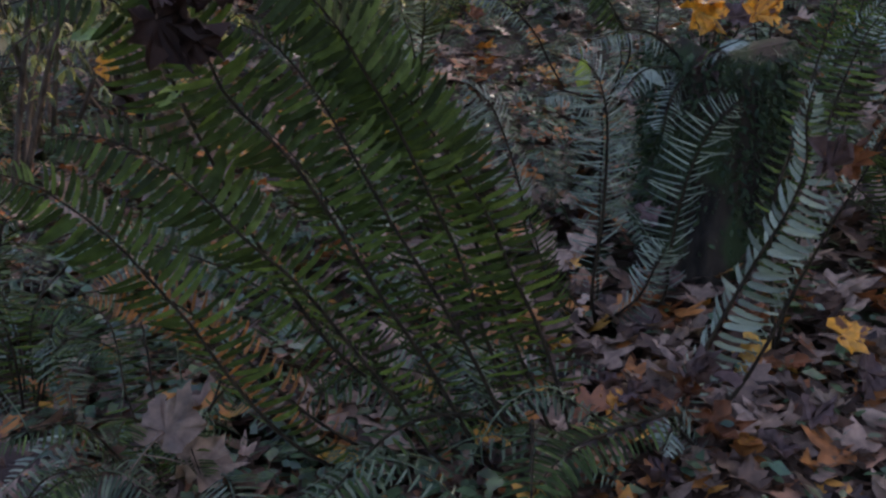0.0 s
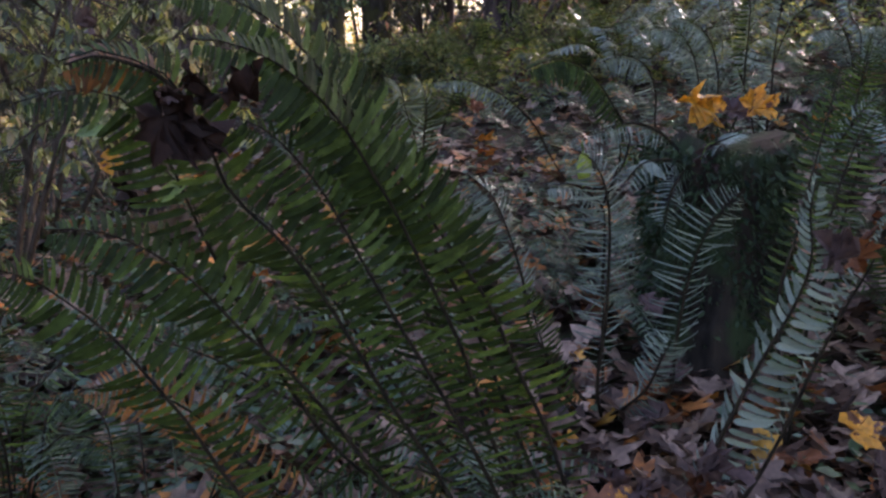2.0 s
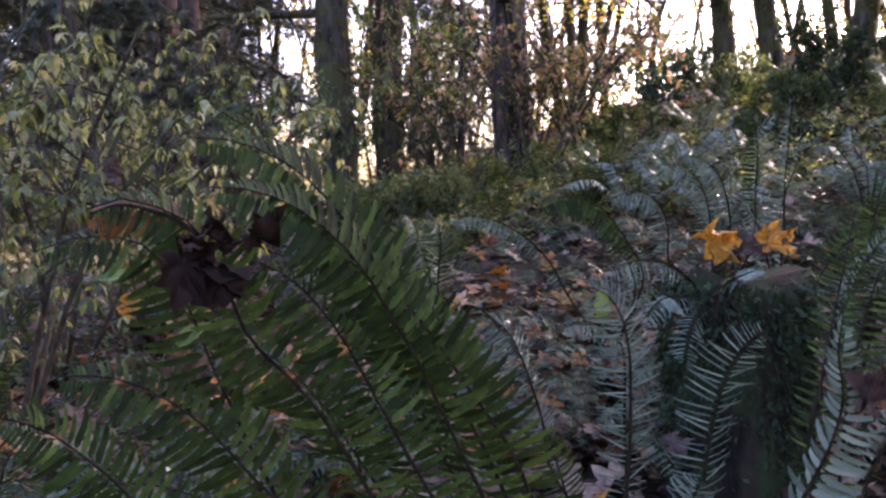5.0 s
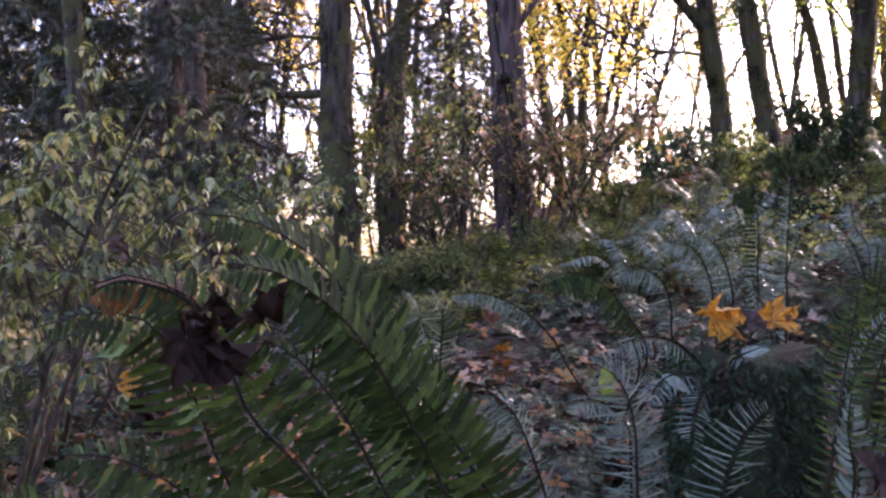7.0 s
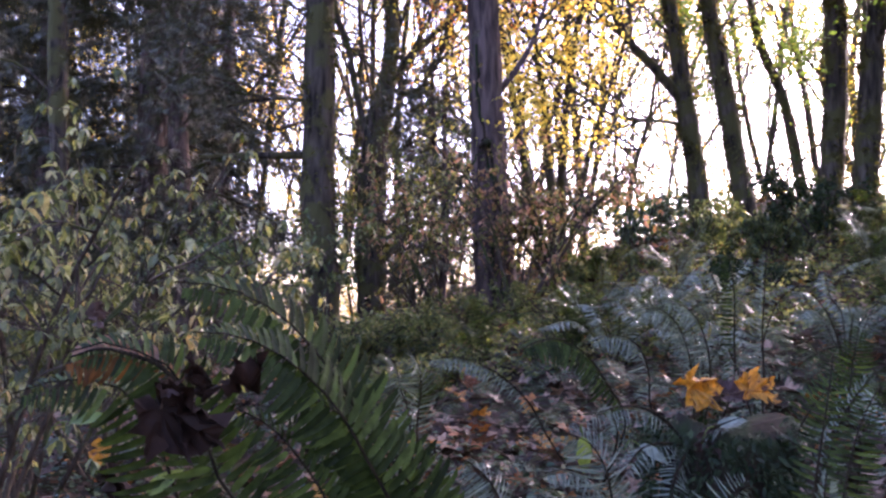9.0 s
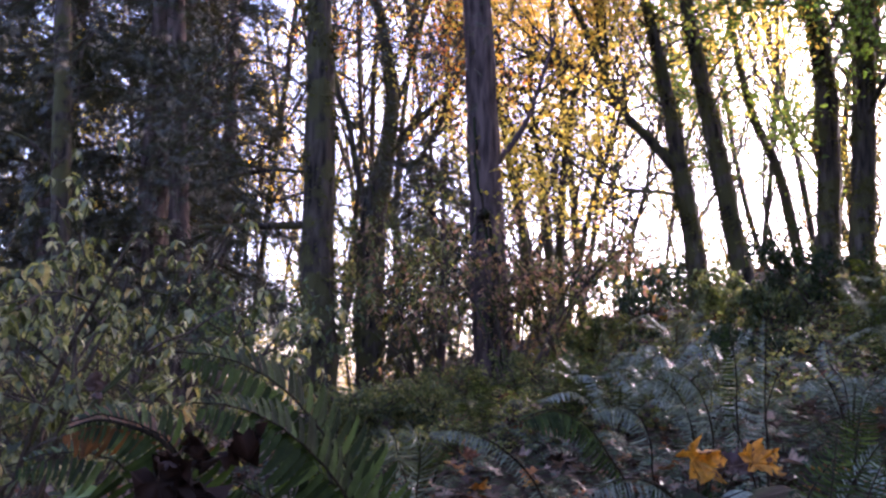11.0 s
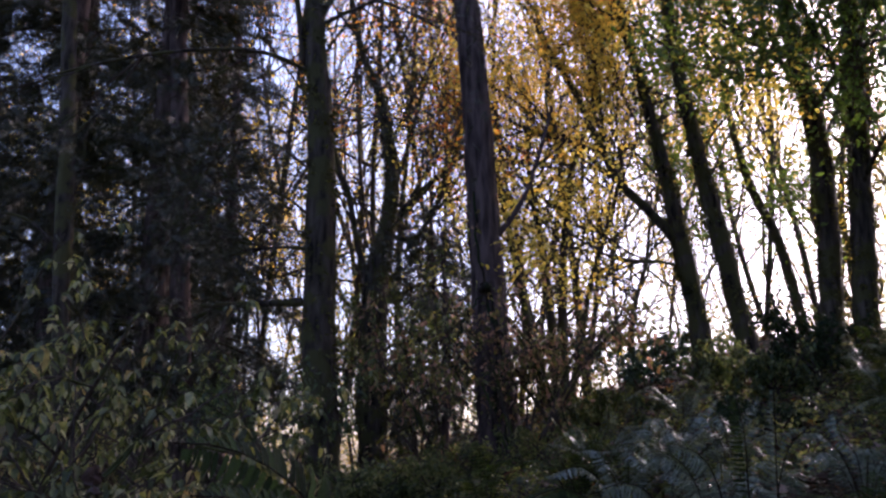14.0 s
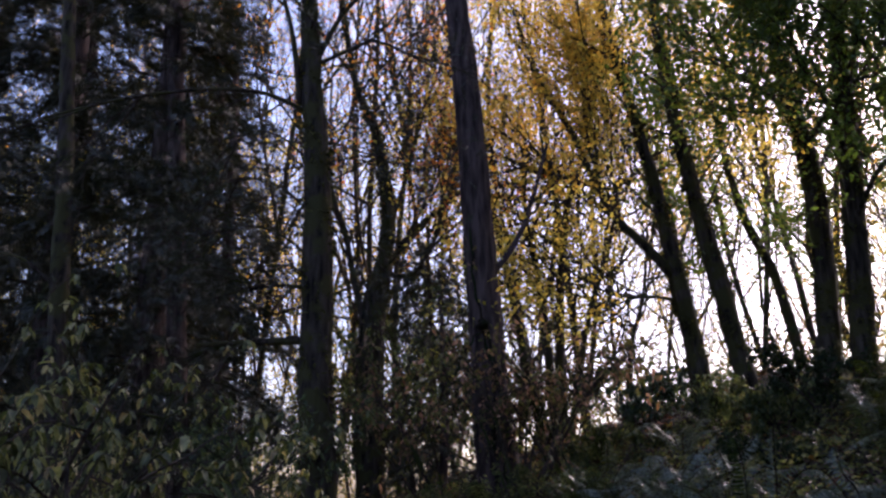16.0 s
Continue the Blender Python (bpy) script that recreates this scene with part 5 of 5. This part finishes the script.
def shrub(foot, stems, height, spread, label, material, leaf, per, seed, droop=1.0, wide=1.1, level=2, lean=(0, 0), whorl=0, share=0.5):
    rng = np.random.default_rng(seed)
    foot = np.array([foot[0], foot[1], float(ground_height(foot[0], foot[1])) - 0.03])
    ob = thing("shrub", tuple(foot), label, "shrub", "shrubs of the wood")
    reseed(seed)
    twigs, tips = Shape(), []
    for k in range(stems):
        a = rng.random() * 2 * math.pi
        d = np.array([math.cos(a) * 0.45 + lean[0], math.sin(a) * 0.45 + lean[1], 1.0])
        b = foot + np.array([math.cos(a), math.sin(a), 0]) * 0.1 * rng.random()
        top = b + unit(d) * height * rng.uniform(0.7, 1.05) + np.array([math.cos(a), math.sin(a), 0]) * spread * rng.random()
        line = curve([b, b + (top - b) * 0.5 + [0, 0, 0.12 * height], top], 10)
        part("stem", tube(Shape(), line, [0.014, 0.005], 5), M_TWIG, ob)
        for j in range(7):
            i = 3 + int(rng.random() * 8)
            dd = unit(line[min(i + 1, 10)] - line[i - 1]) * 0.5 + unit(rng.standard_normal(3)) * 0.8
            sprig(twigs, tips, line[min(i, 10)], dd, height * rng.uniform(0.2, 0.36), 0.006, level - 1, -0.02, kids=4)
    tagged(part("branchwork", twigs, M_TWIG, ob), kind="stuff")
    tips = np.array(tips)[RNG.random(len(tips)) < share]
    leafage = whorls_at(tips, whorl, leaf, droop, wide=wide) if whorl else leaves_at(tips, per * 2, leaf, leaf * 0.5, droop, wide=wide)
    tagged(part("foliage", leafage, material, ob), kind="stuff")
    return ob


shrub((-1.850, 3.900, 1.089), 7, 1.7, 0.4, "tall shrub with drooping pale green leaves", M_SHRUB, 0.056, 2, 21, wide=1.1, droop=0.9, whorl=5, share=0.34)
shrub((-1.627, 4.300, 1.040), 7, 1.45, 0.35, "leafy shrub with drooping yellowish leaves", M_SHRUB, 0.056, 2, 22, wide=1.1, droop=0.9, whorl=5, share=0.34)
shrub((-1.504, 4.800, 0.922), 5, 1.25, 0.2, "shrub with yellow-green leaves beside the fern", M_SHRUB, 0.056, 2, 23, wide=1.1, droop=0.9, whorl=5, share=0.34)
shrub((-1.723, 3.200, 1.125), 5, 1.7, 0.4, "tall shrub with pale drooping leaves", M_SHRUB, 0.056, 2, 24, wide=1.1, droop=0.9, whorl=5, share=0.34)
shrub((0.701, 7.300, 1.352), 9, 1.5, 0.6, "tangled bramble with brown withered leaves around the trunk", M_BRAMBLE, 0.06, 1, 25)
shrub((1.160, 7.800, 1.454), 8, 1.2, 0.6, "dark bramble thicket with a few brown leaves", M_BRAMBLE, 0.06, 1, 26)
shrub((0.087, 7.400, 1.169), 6, 1.2, 0.5, "bramble with green and brown leaves", M_BRAMBLE, 0.06, 1, 27)
shrub((-0.219, 9.600, 0.957), 8, 2.0, 0.6, "green shrub between the trunks", M_SHRUB_GREEN, 0.07, 2, 28)
shrub((3.014, 7.500, 1.924), 7, 0.42, 0.3, "leafy green shrub on the crest of the slope", M_SHRUB_GREEN, 0.05, 2, 29)
shrub((2.303, 9.500, 1.792), 7, 0.65, 0.5, "low green shrub on the slope", M_COVER, 0.06, 3, 30)
shrub((-1.346, 7.000, 0.836), 6, 1.3, 0.5, "green shrub under the mossy trunk", M_SHRUB_GREEN, 0.06, 2, 31)

shrub((2.646, 8.600, 1.741), 7, 0.5, 0.4, "leafy green shrub at the foot of the leaning trees", M_SHRUB_GREEN, 0.05, 2, 32)
shrub((3.438, 7.400, 1.672), 8, 0.7, 0.4, "dark evergreen shrub below the ivy-clad tree", M_DARK, 0.055, 2, 33)
shrub((2.313, 6.400, 1.335), 5, 0.35, 0.3, "low dark green shrub among the ferns", M_DARK, 0.05, 2, 34)
shrub((1.471, 7.600, 1.351), 5, 0.45, 0.4, "low green shrub among the ferns", M_SHRUB_GREEN, 0.05, 3, 35)


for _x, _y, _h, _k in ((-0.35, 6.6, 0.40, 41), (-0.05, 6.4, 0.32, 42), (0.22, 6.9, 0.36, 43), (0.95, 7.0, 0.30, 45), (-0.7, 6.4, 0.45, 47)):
    shrub((_x, _y), 4, _h, 0.4, "airy olive green shrub with small leaves on the slope", M_SLOPE_LIGHTENED, 0.045, 2, _k, droop=0.5, share=0.35)


def climbing_vine():
    """A dead vine that climbs the straight grey trunk, with a knot and a few shrivelled leaves."""
    reseed(36)
    foot = np.array((0.547, 7.780, 1.308))
    ob = thing("climbing_vine", tuple(foot), "dark dead vine climbing the grey trunk", "vine")
    runs = [([(0.546, 7.780, 1.259), (0.508, 7.800, 1.859), (0.603, 7.810, 2.168), (0.481, 7.820, 2.589), (0.455, 7.820, 2.883), (0.377, 7.830, 3.295), (0.363, 7.850, 3.806)], 0.02),
            ([(0.622, 7.790, 1.259), (0.607, 7.800, 1.707), (0.523, 7.810, 2.065), (0.543, 7.830, 2.484), (0.475, 7.820, 2.856)], 0.016),
            ([(0.464, 7.800, 2.852), (0.257, 7.700, 2.570), (0.158, 7.600, 2.196), (0.240, 7.500, 1.741)], 0.010),
            ([(0.540, 7.800, 2.454), (0.777, 7.600, 2.143), (1.007, 7.500, 1.883), (1.100, 7.400, 1.492)], 0.012),
            ([(0.591, 7.800, 2.166), (0.806, 7.600, 2.269), (1.075, 7.400, 2.119), (1.286, 7.300, 1.723)], 0.008)]
    tips = []
    for pts, r in runs:
        line = curve(pts, 22) + RNG.standard_normal((23, 3)) * 0.012
        part("stem", tube(Shape(), line, [r, r * 0.6], 6, 0.2), M_STUMP, ob)
        tips.extend(line[6:])
    knot = np.array((0.464, 7.800, 2.863)) + RNG.standard_normal((14, 3)) * 0.03
    part("knot", tube(Shape(), knot, [0.02, 0.035, 0.02], 7, 0.3), M_STUMP, ob)
    tagged(part("foliage", leaves_at(tips, 2, 0.07, 0.09, 0.8), M_BRAMBLE, ob, "shrivelled brown leaves"), kind="stuff")


climbing_vine()

# ---------------- the far wood ----------------


def far_wood():
    reseed(108)
    trunks, tips = Shape(), []
    for k in range(84):
        y = RNG.uniform(12.5, 27)
        x = (((k * 0.618) % 1) * 1.5 - 0.75) * y
        z = float(ground_height(x, y)) - 0.2
        h = RNG.uniform(9, 16)
        lean = RNG.standard_normal(2) * 1.3
        bow = RNG.standard_normal(2) * 0.35
        line = curve([(x, y, z), (x + lean[0] * 0.2 + bow[0], y + lean[1] * 0.2, z + h * 0.3), (x + lean[0] * 0.55 - bow[0], y + lean[1] * 0.5, z + h * 0.62), (x + lean[0], y + lean[1], z + h)], 10)
        r = RNG.uniform(0.03, 0.075)
        tube(trunks, line, [r, r * 0.7, 0.02], 6, cap=False)
        for j in range(9):
            i = 1 + int(RNG.random() * 9)
            sprig(trunks, tips, line[i], unit(RNG.standard_normal(3)) * 0.8 + [0, 0, 0.7], h * RNG.uniform(0.14, 0.30), r * 0.5, 2, 0.16, fan=0.65, coarse=True)
    solo("far_trunks", trunks, M_TWIG, "thin dark trunks and branches of the wood beyond", "woodland", "stuff")
    tips = np.array(tips)
    clump = np.sin(tips[:, 0] * 0.9 + 1.7) * np.sin(tips[:, 2] * 1.1 + tips[:, 1]) + 0.6 * np.sin(tips[:, 0] * 2.7) * np.sin(tips[:, 2] * 2.3 + tips[:, 1]) + 0.25 * RNG.standard_normal(len(tips))
    keep = clump > 0.05
    solo("far_foliage", leaves_at(tips[keep], 7, 0.065, 0.22, 0.4, (LEAF_V, LEAF_F)), M_CANOPY, "golden and green autumn foliage of the wood beyond", "woodland", "stuff")
    n = 60000
    y = RNG.uniform(12, 28, n)
    x = (RNG.random(n) * 2 - 1) * 0.75 * y
    low = RNG.random(n) ** 1.5 * 0.33 * y
    p = np.stack([x, y, ground_height(x, y) + low], -1)
    thick = np.sin(x * 1.3 + 0.4 * y) * np.sin(low * 1.7 + x) + 0.5 * np.sin(x * 3.9 - y) * np.sin(low * 4.1) + 0.2 * RNG.standard_normal(n) > 0.0
    solo("far_saplings", leaves_at(p[thick], 1, 0.095, 0.05, 0.3, (LEAF_V, LEAF_F)), M_SAPLING, "yellow-green sapling foliage among the far trunks", "woodland", "stuff")
    n = 9000
    y = RNG.uniform(13, 24, n)
    x = (RNG.random(n) * 2 - 1) * 0.75 * y
    z = ground_height(x, y) + RNG.random(n) ** 2 * 1.6
    p = np.stack([x, y, z], -1)
    solo("far_undergrowth", leaves_at(p, 1, 0.12, 0.05, 0.3, (LEAF_V, LEAF_F)), M_SHRUB_GREEN, "green undergrowth on the crest behind the trees", "undergrowth", "stuff")
    n = 16000                                            # soft low plants between the ferns of the upper slope, in the lightened leaf colour
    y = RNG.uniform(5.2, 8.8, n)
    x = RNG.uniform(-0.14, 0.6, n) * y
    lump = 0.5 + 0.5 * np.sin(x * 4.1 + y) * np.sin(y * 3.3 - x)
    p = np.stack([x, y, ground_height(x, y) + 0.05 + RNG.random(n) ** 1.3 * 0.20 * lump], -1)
    solo("slope_undergrowth", leaves_at(p, 1, 0.045, 0.03, 0.3, (LEAF_V, LEAF_F)), M_SLOPE_LIGHTENED, "olive green low plants on the upper slope", "undergrowth", "stuff")
    n = 190000                                            # crowns of the wood farther off
    y = RNG.uniform(24, 38, n)
    x = (RNG.random(n) * 2 - 1) * 0.7 * y
    high = RNG.random(n) ** 1.25 * 0.55 * y
    p = np.stack([x, y, ground_height(x, y) + high], -1)
    lump = np.sin(x * 0.75 + 0.3 * y) * np.sin(high * 0.6 + x * 0.4) + 0.5 * np.sin(x * 2.1 - high * 1.4) + 0.35 * np.sin(x * 4.3 + y) * np.sin(high * 3.7 - x) + 0.15 * RNG.standard_normal(n) - 0.6 * (np.abs(x / y - 0.37) < 0.045)
    solo("distant_foliage", leaves_at(p[lump > -0.3], 1, 0.14, 0.1, 0.3, (LEAF_V, LEAF_F)), M_SAPLING, "yellow-green crowns of the wood farther off", "woodland", "stuff")


far_wood()


def add_light_block():
    """Added leaves round the back, out of sight, to block sky light and sun."""
    reseed(109)
    n = 11000
    a = RNG.uniform(radians(165), radians(375), n)
    r = RNG.uniform(7, 11, n)
    p = np.stack([r * np.cos(a), r * np.sin(a) + 1.5, RNG.random(n) * 15 - 0.5], -1)
    n = 22000                                            # thicker on the sunny side, so that the clearing lies in shade
    a = RNG.uniform(radians(-8), radians(53), n)
    r = RNG.uniform(7, 11, n)
    p = np.concatenate([p, np.stack([r * np.cos(a), r * np.sin(a) + 1.0, RNG.random(n) * 14 - 0.5], -1)])
    solo("unseen_leaf_block", leaves_at(p, 1, 0.42, 0.2, 0.3, (LEAF_V, LEAF_F)), M_DARK, "dark green leaves added out of view to shade the clearing", "woodland", "stuff")


add_light_block()
build_litter()
build_cover()
build_low_fronds()
